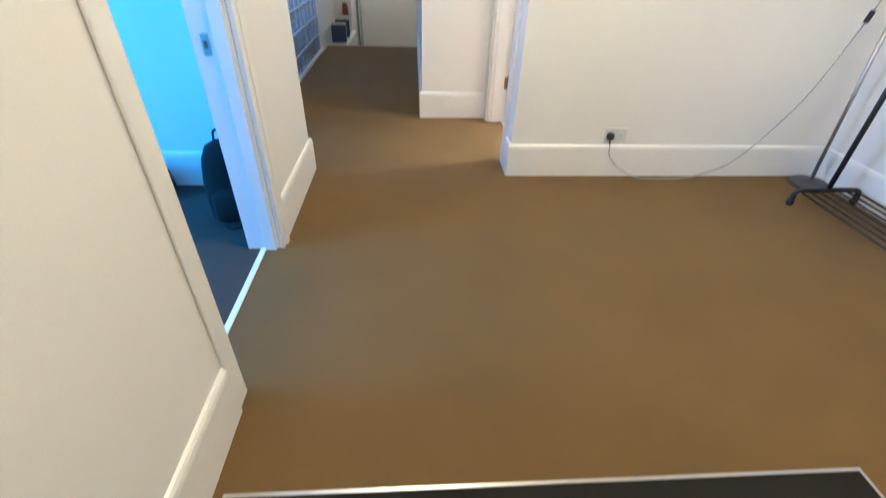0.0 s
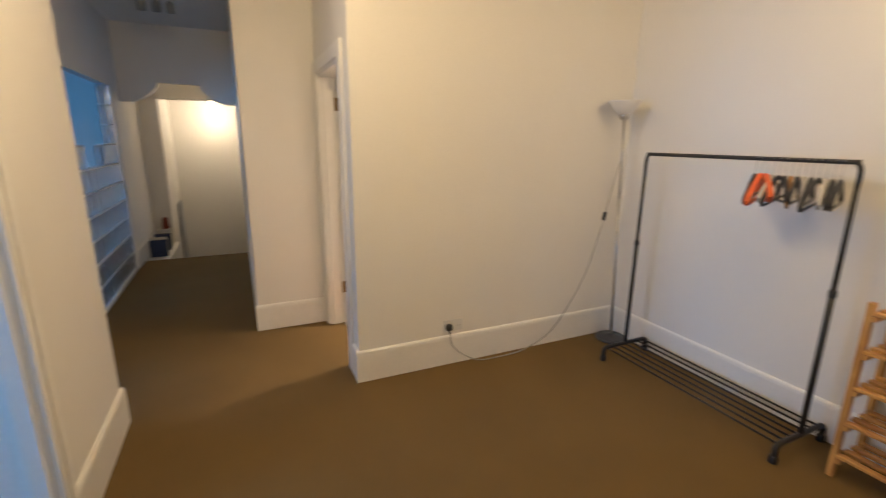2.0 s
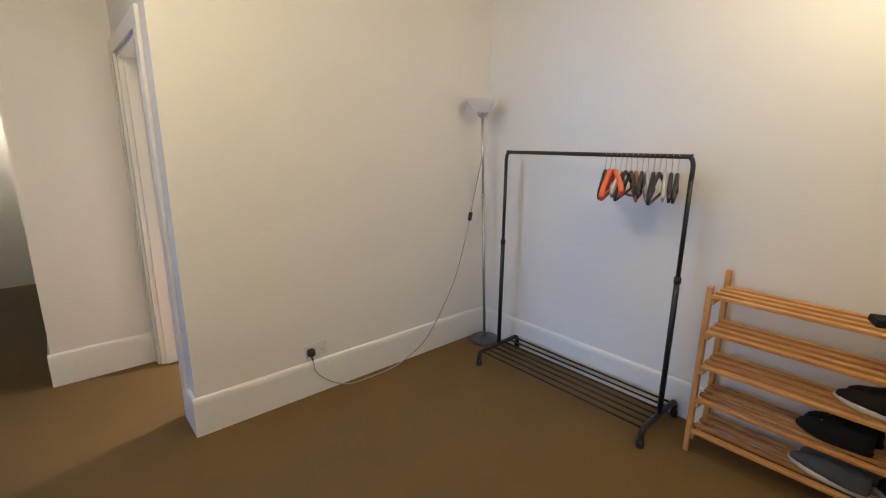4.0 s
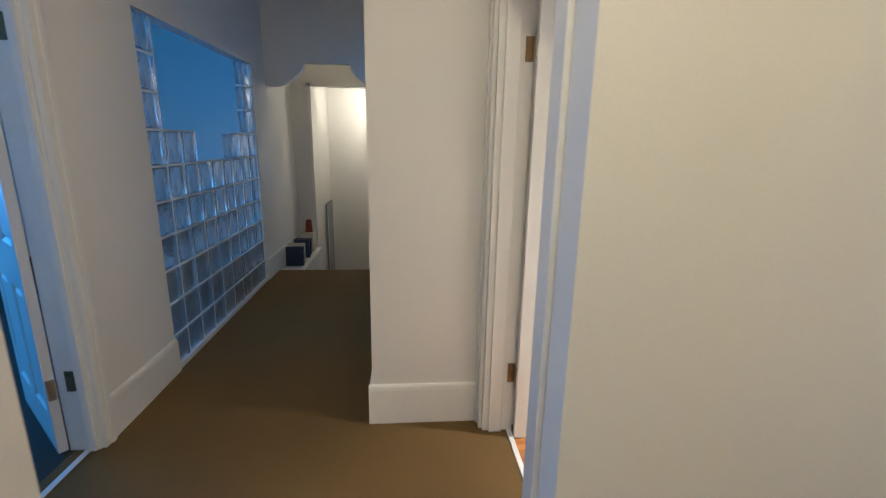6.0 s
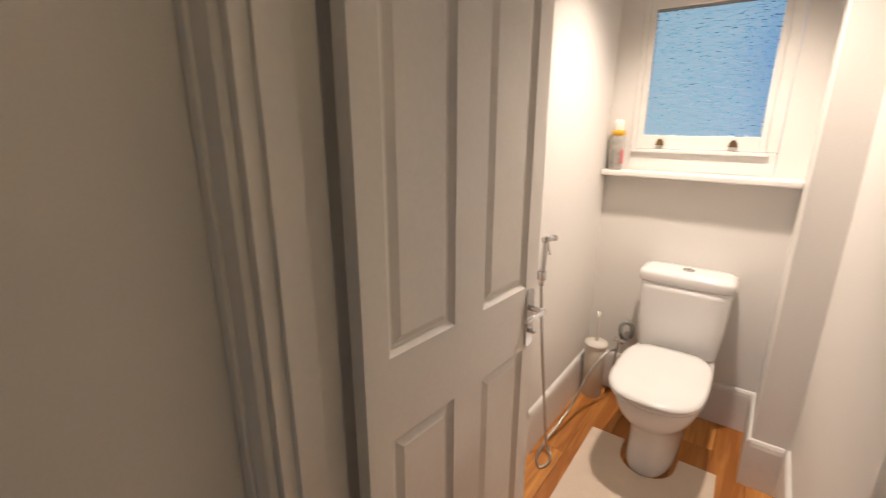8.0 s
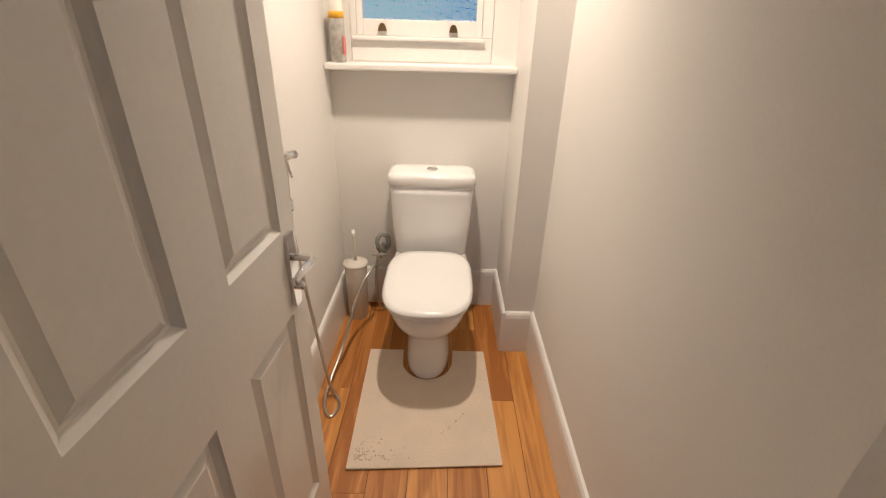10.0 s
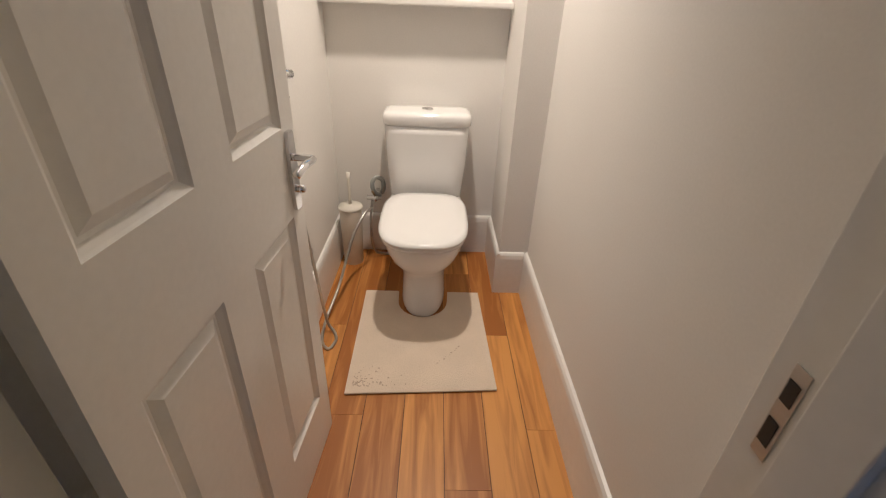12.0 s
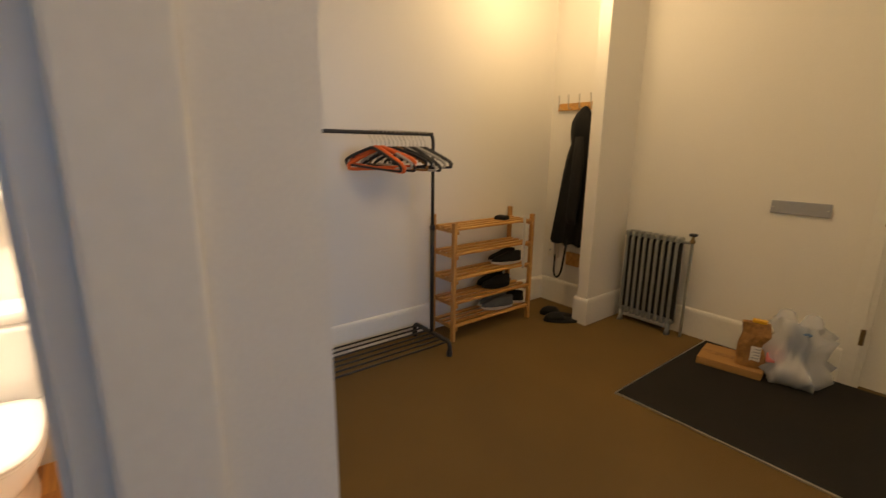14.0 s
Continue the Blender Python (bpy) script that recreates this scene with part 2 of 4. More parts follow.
FILM = bagfilm()

# ---- mesh helpers ----


def part(name, bm, mat, parent=None, label="", smooth=False):
    me = bpy.data.meshes.new(name)
    bmesh.ops.recalc_face_normals(bm, faces=bm.faces)
    bm.to_mesh(me)
    bm.free()
    me.materials.append(mat)
    if smooth:
        for p in me.polygons:
            p.use_smooth = True
    ob = new(name, me)
    ob.parent = parent
    return tagged(ob, label) if label else ob


def thing(name, label, category, place=(0, 0, 0), turn=0, group="", kind=""):
    e = new(name)
    e.matrix_world = pose(*place, 0, 0, turn)
    return tagged(e, label, category, group, kind)


def box(bm, x0, x1, y0, y1, z0, z1, bevel=0.0):
    vs = [bm.verts.new((x, y, z)) for x in (x0, x1) for y in (y0, y1) for z in (z0, z1)]
    fs = [bm.faces.new([vs[i] for i in q]) for q in ((0, 1, 3, 2), (4, 6, 7, 5), (0, 4, 5, 1), (2, 3, 7, 6), (0, 2, 6, 4), (1, 5, 7, 3))]
    if bevel:
        es = {e for f in fs for e in f.edges}
        bmesh.ops.bevel(bm, geom=list(es), offset=bevel, segments=2, affect="EDGES", profile=0.6)
    return bm


def boxes(*rows):
    bm = bmesh.new()
    for r in rows:
        box(bm, *r)
    return bm


def loft(bm, rings, cap=True):
    loops = [[bm.verts.new(p) for p in r] for r in rings]
    n = len(loops[0])
    for a, b in zip(loops, loops[1:]):
        for i in range(n):
            bm.faces.new((a[i], a[(i + 1) % n], b[(i + 1) % n], b[i]))
    if cap:
        bm.faces.new(loops[0][::-1])
        bm.faces.new(loops[-1])
    return bm


def oval(cx, cy, z, a, b, p=2.0, n=28):
    out = []
    for i in range(n):
        t = 2 * math.pi * i / n
        c, s = math.cos(t), math.sin(t)
        out.append((cx + a * math.copysign(abs(c) ** (2 / p), c), cy + b * math.copysign(abs(s) ** (2 / p), s), z))
    return out


def turned(profile, n=24, cx=0, cy=0):
    return loft(bmesh.new(), [oval(cx, cy, z, r, r, 2, n) for r, z in profile])


def tube(points, r, n=8, bm=None, close=False):
    bm = bm or bmesh.new()
    pts = [Vector(p) for p in points]
    rings = []
    side = None
    for i, p in enumerate(pts):
        d = (pts[min(i + 1, len(pts) - 1)] - pts[max(i - 1, 0)]).normalized()
        if side is None:
            side = d.orthogonal().normalized()
        side = (side - d * side.dot(d)).normalized()
        up = d.cross(side)
        rings.append([p + r * (math.cos(2 * math.pi * k / n) * side + math.sin(2 * math.pi * k / n) * up) for k in range(n)])
    return loft(bm, rings)


def curve_points(points, steps=8):
    """A smooth line through the points."""
    pts = [Vector(p) for p in points]
    pts = [pts[0] * 2 - pts[1]] + pts + [pts[-1] * 2 - pts[-2]]
    out = []
    for a, b, c, d in zip(pts, pts[1:], pts[2:], pts[3:]):
        for k in range(steps):
            t = k / steps
            out.append(0.5 * (2 * b + (c - a) * t + (2 * a - 5 * b + 4 * c - d) * t * t + (3 * b - 3 * c + d - a) * t ** 3))
    out.append(pts[-2])
    return out


def prism(outline, axis, a, b):
    """Extrudes a flat outline, given in the two other axes, from a to b along axis."""
    def at(p, v):
        return {"x": (v, *p), "y": (p[0], v, p[1]), "z": (*p, v)}[axis]
    return loft(bmesh.new(), [[at(p, a) for p in outline], [at(p, b) for p in outline]])


def structure(name, bm, mat, label, category):
    return tagged(part(name, bm, mat), label, category, "", "structure")


def walls(name, rows, label):
    for r in rows:
        structure(name, boxes(r), PAINT, label, "wall")


def skirting(x0, y0, x1, y1, side, high=0.222, thick=0.018):
    """A moulded skirting board along a wall line, standing proud on the given side."""
    d = Vector((x1 - x0, y1 - y0, 0))
    nrm = Vector((-d.y, d.x, 0)).normalized() * side
    prof = [(0, 0), (thick, 0), (thick, high - 0.03), (thick * 0.83, high - 0.012), (thick * 0.5, high - 0.003), (0, high)]
    rings = []
    for q in ((x0, y0), (x1, y1)):
        rings.append([(q[0] + nrm.x * o, q[1] + nrm.y * o, z) for o, z in prof])
    return structure("baseboard", loft(bmesh.new(), rings), GLOSS, "tall white gloss-painted skirting board along the wall", "baseboard")


# ---- setting: floor, walls, ceiling ----
H = 2.9
WALL = "cream-white painted plaster wall with a slightly uneven surface"
structure("floor", boxes((-1.40, 2.4, -3.6, 1.2, -0.2, 0), (-1.97, -0.4, 0.1, 4.08, -0.2, -0.001)), CARPET, "brown short-pile carpet over the hall and corridor", "floor")
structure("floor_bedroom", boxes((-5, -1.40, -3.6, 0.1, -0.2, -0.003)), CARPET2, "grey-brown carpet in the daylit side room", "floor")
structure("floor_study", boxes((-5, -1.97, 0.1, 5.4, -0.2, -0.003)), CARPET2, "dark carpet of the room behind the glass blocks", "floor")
structure("ceiling", boxes((-5.2, 2.5, -3.7, 6.6, H, H + 0.15)), CEIL, "plain white painted ceiling over the whole flat", "ceiling")
walls("wall_socket", ((0, 2.35, 0.015, 0.175, 0, H),), WALL + " with a socket")
walls("wall_rack", ((2.2, 2.35, -3.3, 0.015, 0, H),), WALL + " behind the clothes rack")
walls("wall_hooks", ((1.605, 2.2, -3.3, -3.12, 0, H),), WALL + " at the back of the coat niche")
walls("wall_pier", ((1.505, 1.605, -3.7, -2.85, 0, H),), "cream painted pier beside the coat niche")
walls("wall_entry", ((-0.09, 1.505, -3.5, -3.345, 0, H), (-1.25, -0.95, -3.5, -3.345, 0, H), (-0.95, -0.09, -3.5, -3.345, 2.05, H),), WALL + " by the front door")
walls("wall_left_near", ((-1.45, -1.25, -3.7, -1.71, 0, H), (-1.45, -1.25, -1.71, -0.81, 2.12, H),), WALL + " beside the bedroom opening")
walls("wall_left_far", ((-1.48, -1.33, -0.81, 0.09, 0, H),), WALL + " between bedroom opening and corridor")
walls("wall_bedroom", ((-5, -1.48, -0.12, 0.09, 0, H), (-5.15, -5, -3.7, -2.5, 0, H), (-5.15, -5, -1.0, 0.09, 0, H), (-5.15, -5, -2.5, -1.0, 0, 0.9), (-5.15, -5, -2.5, -1.0, 2.3, H), (-5, -1.45, -3.7, -3.55, 0, H),), "white painted bedroom walls in blue daylight")
walls("wall_corridor_left", ((-1.985, -1.85, 0.09, 0.30, 0, H), (-1.985, -1.85, 0.30, 1.05, 2.12, H), (-1.985, -1.85, 1.05, 1.78, 0, H), (-1.945, -1.85, 1.78, 3.70, 2.14, H), (-1.945, -1.85, 3.70, 5.2, 0, H),), WALL + " around the glass block screen")
walls("wall_stub", ((-0.57, 0.15, 1.163, 1.30, 0, H), (-0.57, -0.42, 1.30, 6.5, -1.5, H),), WALL + " at the corridor corner")
walls("wall_toilet_door", ((0.0, 0.15, 0.175, 0.24, 0, H), (0.0, 0.15, 1.085, 1.163, 0, H), (0.0, 0.15, 0.24, 1.085, 2.09, H),), WALL + " around the toilet doorway")
walls("wall_toilet_left", ((0.15, 2.15, 1.115, 1.30, 0, H),), "off-white painted side wall of the toilet")
walls("wall_toilet_back", ((2.0, 2.15, 0.175, 0.41, 0, H), (2.0, 2.15, 1.01, 1.115, 0, H), (2.0, 2.15, 0.41, 1.01, 0, 1.235), (2.0, 2.15, 0.41, 1.01, 2.08, H),), "off-white painted toilet wall under a window")
walls("wall_toilet_pier", ((1.612, 2.0, 0.175, 0.305, 0, H),), "boxed-in off-white pier beside the toilet")
walls("wall_study", ((-5.15, -5, 0.09, 0.6, 0, H), (-5.15, -5, 2.4, 5.4, 0, H), (-5.15, -5, 0.6, 2.4, 0, 0.9), (-5.15, -5, 0.6, 2.4, 2.3, H), (-5, -1.945, 5.2, 5.35, 0, H),), "white painted walls of the room behind the glass blocks")


def arch_outline():
    """A flat arch with small quarter-round shoulders, from wall to wall."""
    lo, hi, cx = 2.0, 2.235, -1.21
    pts = [(-1.85, H), (-1.85, lo), (-1.74, lo)]
    for k in range(9):
        a = math.pi / 2 * k / 8
        pts.append((-1.74 + 0.30 * math.sin(a) ** 1.2, lo + (hi - lo) * (1 - math.cos(a) ** 1.2) ** 0.9))
    right = [(2 * cx - x, z) for x, z in reversed(pts)]
    return pts + right


structure("wall_arch", prism(arch_outline(), "y", 4.1, 4.22), PAINT, "painted arch with small shoulders across the corridor", "wall")
walls("wall_stair_end", ((-1.85, -1.6, 5.2, 5.3, -1.5, H), (-1.6, -0.57, 5.2, 5.3, 2.12, H), (-1.75, -1.6, 5.3, 6.5, -1.5, H), (-1.75, -0.42, 6.4, 6.55, -1.5, H),), "white painted wall at the end of the stairs, lit by a lamp")
structure("ceiling_stairs", boxes((-1.6, -0.57, 5.3, 6.4, 2.24, 2.34)), CEIL, "low white ceiling over the stairs", "ceiling")
structure("ceiling_toilet", boxes((0.15, 2.0, 0.175, 1.115, 2.30, 2.36)), CEIL, "low white painted ceiling of the toilet", "ceiling")
structure("stair_ledge", boxes((-1.85, -1.55, 4.08, 5.2, -0.6, 0.0)), GLOSS, "white boxed ledge beside the stairs", "ledge")
stairs = thing("stairs", "carpeted stairs going down behind the corridor", "stairs", kind="structure")
for i in range(8):
    part("step", boxes((-1.55, -0.57, 4.08 + 0.24 * i, 4.34 + 0.24 * i, -0.4 - 0.18 * (i + 1), -0.18 * (i + 1))), CARPET, stairs)
trim = structure("trim", boxes((-1.64, -1.60, 5.17, 5.2, -1.0, 2.16), (-1.64, -0.57, 5.17, 5.2, 2.12, 2.16)), GLOSS, "white trim round the opening over the stairs", "trim")

# skirting
for row in ((-0.018, 0.015, 2.2, 0.015, -1), (2.2, -0.003, 2.2, -3.12, -1), (2.18, -3.12, 1.605, -3.12, -1), (1.605, -3.12, 1.605, -2.85, 1), (1.623, -2.85, 1.487, -2.85, -1),
            (1.505, -2.85, 1.505, -3.345, -1), (1.487, -3.345, -0.01, -3.345, -1), (-1.25, -3.345, -1.25, -1.795, -1), (-1.33, -0.755, -1.33, 0.11, -1, 0.222, 0.02), (-1.33, 0.09, -1.85, 0.09, 1, 0.222, 0.02),
            (-1.85, 1.10, -1.85, 1.78, -1), (-1.85, 3.72, -1.85, 5.2, -1), (-0.588, 1.163, 0.0, 1.163, -1), (-0.57, 1.163, -0.57, 4.1, 1), (0.0, 0.015, 0.0, 0.15, 1),
            (0.16, 1.115, 2.0, 1.115, -1), (2.0, 1.10, 2.0, 0.305, -1), (2.0, 0.305, 1.594, 0.305, -1), (1.612, 0.305, 1.612, 0.193, -1), (1.612, 0.175, 0.16, 0.175, -1), (-1.46, -0.12, -5, -0.12, 1)):
    skirting(*row)


def casing(name, outline_boxes, label):
    t = thing(name, label, "door frame", kind="structure")
    for pname, r, bev in outline_boxes:
        part(pname, box(bmesh.new(), *r, bev), GLOSS, t)
    return t


# toilet doorway: architraves, lining, stops
door_frame = casing("door_frame_1", (
    ("architrave", (-0.02, 0.0, 0.15, 0.246, 0, 2.16), 0.006),     ("architrave", (-0.018, 0.0, 1.075, 1.16, 0, 2.16), 0.004), ("architrave", (-0.026, -0.018, 1.125, 1.155, 0, 2.155), 0.003),
    ("architrave", (-0.018, 0.0, 0.246, 1.075, 2.075, 2.16), 0.004),
    ("lining", (0.001, 0.155, 0.24, 0.277, 0, 2.088), 0.002), ("lining", (0.0, 0.155, 1.056, 1.084, 0, 2.088), 0.002), ("lining", (0.0, 0.155, 0.262, 1.056, 2.05, 2.088), 0.002),
    ("stop", (0.03, 0.092, 0.277, 0.289, 0, 2.05), 0.002), ("stop", (0.03, 0.095, 1.043, 1.056, 0, 2.05), 0.002)), "white gloss-painted door frame of the toilet")
part("keep_plate", boxes((0.108, 0.128, 0.274, 0.2785, 0.845, 0.962)), STEEL, door_frame, "worn steel keep plate")
part("keep_hole", boxes((0.112, 0.126, 0.2735, 0.2795, 0.918, 0.945), (0.112, 0.126, 0.2735, 0.2795, 0.862, 0.895)), BLACK, door_frame, "dark latch openings")
for z in (0.33, 1.85):
    part("hinge", boxes((0.118, 0.153, 1.050, 1.057, z - 0.05, z + 0.05)), BRASS, door_frame, "tarnished brass hinge leaf")
# bedroom doorway lining with a keep
frame2 = casing("door_frame_2", (
    ("lining", (-1.49, -1.332, -0.838, -0.81, 0, 2.10), 0.002), ("stop", (-1.40, -1.345, -0.852, -0.838, 0, 2.10), 0.002),
    ("architrave", (-1.33, -1.308, -0.838, -0.755, 0, 2.16), 0.004), ("architrave", (-1.308, -1.299, -0.80, -0.757, 0, 2.155), 0.003), ("lining", (-1.455, -1.27, -1.709, -0.838, 2.10, 2.119), 0.002),
    ("architrave", (-1.25, -1.239, -1.79, -1.712, 0, 2.16), 0.005)), "white gloss-painted frame of the bedroom doorway")
part("keep_plate", boxes((-1.452, -1.424, -0.8405, -0.837, 0.93, 1.01)), STEEL, frame2, "small chrome keep plate")
part("keep_hole", boxes((-1.445, -1.431, -0.8415, -0.836, 0.955, 0.985)), BRASS, frame2, "dark latch opening")
# study doorway
frame3 = casing("door_frame_3", (
    ("architrave", (-1.85, -1.828, 1.032, 1.10, 0, 2.18), 0.004), ("architrave", (-1.828, -1.82, 1.068, 1.096, 0, 2.175), 0.003), ("architrave", (-1.85, -1.828, 0.22, 0.30, 0, 2.18), 0.004), ("architrave", (-1.85, -1.828, 0.30, 1.032, 2.10, 2.18), 0.004),
    ("lining", (-1.987, -1.85, 1.022, 1.05, 0, 2.119), 0.002), ("lining", (-1.987, -1.85, 0.30, 0.328, 0, 2.119), 0.002), ("stop", (-1.90, -1.862, 1.010, 1.022, 0, 2.10), 0.002)), "white gloss-painted frame of the second doorway")
for z in (0.365, 1.86):
    part("hinge", boxes((-1.945, -1.908, 1.016, 1.023, z - 0.05, z + 0.05)), BRASS, frame3, "dull steel hinge leaf")
structure("threshold", boxes((-1.425, -1.398, -1.71, -0.838, -0.002, 0.006)), GLOSS, "narrow pale threshold strip", "threshold")
structure("threshold_2", boxes((-1.915, -1.89, 0.328, 1.022, -0.002, 0.006)), GLOSS, "narrow pale threshold strip", "threshold")
structure("threshold_3", boxes((0.125, 0.15, 0.262, 1.056, -0.002, 0.007)), GLOSS, "narrow pale threshold strip of the toilet", "threshold")


# ---- doors ----
def panel_door(name, label, wide, high, place, turn, handle_side):
    """A four-panel door hung at the origin, running along +x; the face is towards -y."""
    d = thing(name, label, "door", place, turn, kind="structure")
    th = 0.038
    s = 0.066
    mid = wide / 2
    mul = 0.058
    rails = [(0.0, 0.20), (0.79, 0.992), (high - 0.10, high)]
    for x0, x1 in ((0, s), (wide - s, wide)):
        part("stile", box(bmesh.new(), x0, x1, 0, th, 0.006, high, 0.0), DOORPAINT, d)
    for z0, z1 in rails:
        part("rail", box(bmesh.new(), s, wide - s, 0, th, max(z0, 0.006), z1, 0.0), DOORPAINT, d)
    for (a0, a1), (b0, b1) in zip(rails, rails[1:]):
        part("mullion", box(bmesh.new(), mid - mul, mid + mul, 0, th, a1, b0, 0.0), DOORPAINT, d)
        for x0, x1 in ((s, mid - mul), (mid + mul, wide - s)):
            bm = bmesh.new()
            m1, m2 = 0.014, 0.034
            for face, q in ((0.0, 1), (th, -1)):
                rr = []
                for inset, dep in ((0.0, 0.0), (0.004, 0.004), (m1, 0.012), (m1 + 0.006, 0.013), (m2, 0.006), (m2 + 0.004, 0.004)):
                    rr.append([(x0 + inset, face + q * dep, a1 + inset), (x1 - inset, face + q * dep, a1 + inset), (x1 - inset, face + q * dep, b0 - inset), (x0 + inset, face + q * dep, b0 - inset)])
                loops = [[bm.verts.new(p) for p in r] for r in rr]
                for u, v in zip(loops, loops[1:]):
                    for i in range(4):
                        bm.faces.new((u[i], u[(i + 1) % 4], v[(i + 1) % 4], v[i]))
                bm.faces.new(loops[-1])
            part("panel", bm, DOORPAINT, d)
    for z in (0.33, 1.86):
        part("hinge", boxes((-0.006, 0.0, 0.004, th - 0.004, z - 0.05, z + 0.05)), STEEL, d, "dull steel hinge leaf")
    if handle_side:
        hx = wide - 0.045
        bm = loft(bmesh.new(), [[(hx + 0.9 * (x), y, z) for x, z in [(0.021 * math.cos(a) , 0.893 + 0.10 * math.copysign(min(1, abs(math.sin(a)) * 1.6), math.sin(a)) * 0.9) for a in [2 * math.pi * k / 20 for k in range(20)]]] for y in (0.0, -0.006, -0.009)])
        plate = part("handle_plate", bm, CHROME, d, "polished chrome handle backplate")
        part("handle", tube(curve_points([(hx, -0.008, 0.925), (hx, -0.045, 0.925), (hx - 0.012, -0.055, 0.925), (hx - 0.06, -0.056, 0.93), (hx - 0.10, -0.05, 0.92)], 6), 0.0085, 10), CHROME, plate, "curved chrome lever", True)
        bm = turned([(0.006, 0), (0.009, 0.004), (0.009, 0.018), (0.004, 0.022)], 14)
        bmesh.ops.transform(bm, matrix=Matrix.Translation((hx, -0.006, 0.852)) @ Matrix.Rotation(radians(90), 4, "X"), verts=bm.verts)
        part("thumb_turn", bm, CHROME, plate, "small chrome thumb turn", True)
    return d


panel_door("door_1", "white four-panel wooden door standing open into the toilet", 0.672, 2.03, (0.152, 0.982, 0.0), -4.2, True)
panel_door("door_2", "four-panel door standing open into a blue daylit room", 0.70, 2.07, (-1.992, 1.02, 0.0), 137, False)
front = thing("door_3", "plain painted front door of the flat", "door", kind="structure")
part("leaf", box(bmesh.new(), -0.93, -0.115, -3.415, -3.37, 0.005, 2.02, 0.003), DOORPAINT, front)
part("jamb", boxes((-0.115, -0.088, -3.495, -3.34, 0, 2.05)), GLOSS, front)
part("architrave", box(bmesh.new(), -0.088, -0.012, -3.345, -3.327, 0, 2.1, 0.003), GLOSS, front)
for z in (0.33, 1.06):
    part("hinge", boxes((-0.098, -0.075, -3.331, -3.321, z - 0.05, z + 0.05)), BRASS, front, "tarnished brass hinge")

# ---- glass block screen ----
screen = thing("glass_block_screen", "stepped screen of clear glass blocks with an open hole", "glass screen", kind="structure")
COLS, ROWS, CW, RH = 9, 10, 1.92 / 9, 0.2135
bm = bmesh.new()
box(bm, -1.975, -1.862, 1.78, 3.70, 0.0, 0.018)
for c in range(COLS):
    for r in range(ROWS):
        if not (r < 6 or (r == 6 and (c < 3 or c > 5)) or c in (0, COLS - 1)):
            continue
        y0, z0 = 1.78 + c * CW, 0.006 + r * RH
        top_row = r == ROWS - 1
        box(bm, -1.945, -1.868, y0, y0 + CW, z0 + RH - 0.007 if not top_row else z0 + RH - 0.004, z0 + RH + 0.005 if not top_row else z0 + RH - 0.001)
        box(bm, -1.944, -1.869, y0 + CW - 0.006, y0 + CW + 0.005 if c < COLS - 1 else y0 + CW, z0 + 0.006, z0 + RH - 0.008)
part("grout", bm, MORTAR, screen, "white grout between glass blocks")
# white reveal of the screen's opening
part("sill_strip", box(bmesh.new(), -1.862, -1.842, 1.78, 3.71, 0.0, 0.035, 0.003), GLOSS, screen, "white strip along the floor")
blockbm = box(bmesh.new(), -0.042, 0.042, -CW / 2 + 0.007, CW / 2 - 0.007, -RH / 2 + 0.008, RH / 2 - 0.008, 0.012)
BLOCK = bpy.data.meshes.new("glass_block")
blockbm.to_mesh(BLOCK)
blockbm.free()
BLOCK.materials.append(BLOCKGLASS)
for p in BLOCK.polygons:
    p.use_smooth = True

# ---- the room behind the blocks ----
stool = thing("storage_box", "dark brown storage box behind the glass blocks", "box", (-2.35, 3.05, 0))
part("body", box(bmesh.new(), -0.2, 0.2, -0.35, 0.35, 0, 0.40, 0.01), material("dark_brown_board", (0.05, 0.035, 0.02), 0.6), stool)
part("lid", box(bmesh.new(), -0.21, 0.21, -0.36, 0.36, 0.402, 0.43, 0.008), material("brown_lid", (0.06, 0.045, 0.03), 0.6), stool)

# ---- bedroom ----
pack = thing("backpack", "black fabric backpack standing on the bedroom carpet", "backpack", (-1.64, -0.50, 0), 15)
rings = []
for z, a, b, ox in ((0.0, 0.10, 0.07, 0), (0.03, 0.13, 0.09, 0), (0.12, 0.14, 0.10, 0.005), (0.25, 0.135, 0.095, 0.0), (0.36, 0.11, 0.08, -0.01), (0.43, 0.07, 0.05, -0.02), (0.455, 0.02, 0.02, -0.02)):
    rings.append([(x + 0.008 * math.sin(9 * z + 5 * x), y + ox + 0.006 * math.sin(30 * z + 11 * x), z) for x, y, z in oval(0, 0, z, a, b, 2.6, 22)])
part("bag_body", loft(bmesh.new(), rings), FABRIC, pack, "", True)
part("front_pocket", loft(bmesh.new(), [oval(0, -0.095, z, a, b, 2.4, 16) for z, a, b in ((0.03, 0.09, 0.02), (0.05, 0.10, 0.035), (0.18, 0.095, 0.035), (0.21, 0.06, 0.01))]), FABRIC, pack, "", True)
for sx in (-0.06, 0.06):
    part("strap", tube(curve_points([(sx, 0.07, 0.40), (sx, 0.13, 0.33), (sx * 1.2, 0.14, 0.18), (sx * 1.3, 0.09, 0.05)], 5), 0.012, 6), FABRIC, pack, "", True)
part("grab_loop", tube(curve_points([(-0.03, 0.03, 0.44), (-0.02, 0.035, 0.485), (0.02, 0.035, 0.485), (0.03, 0.03, 0.44)], 5), 0.006, 6), FABRIC, pack, "", True)
part("strap", tube(curve_points([(0.08, -0.06, 0.06), (0.05, -0.13, 0.012), (-0.02, -0.16, 0.008), (-0.06, -0.12, 0.008)], 6), 0.007, 6), FABRIC, pack, "", True)
hold = thing("holdall", "small black bag on the bedroom floor by the wall", "bag", (-2.22, -0.27, 0))
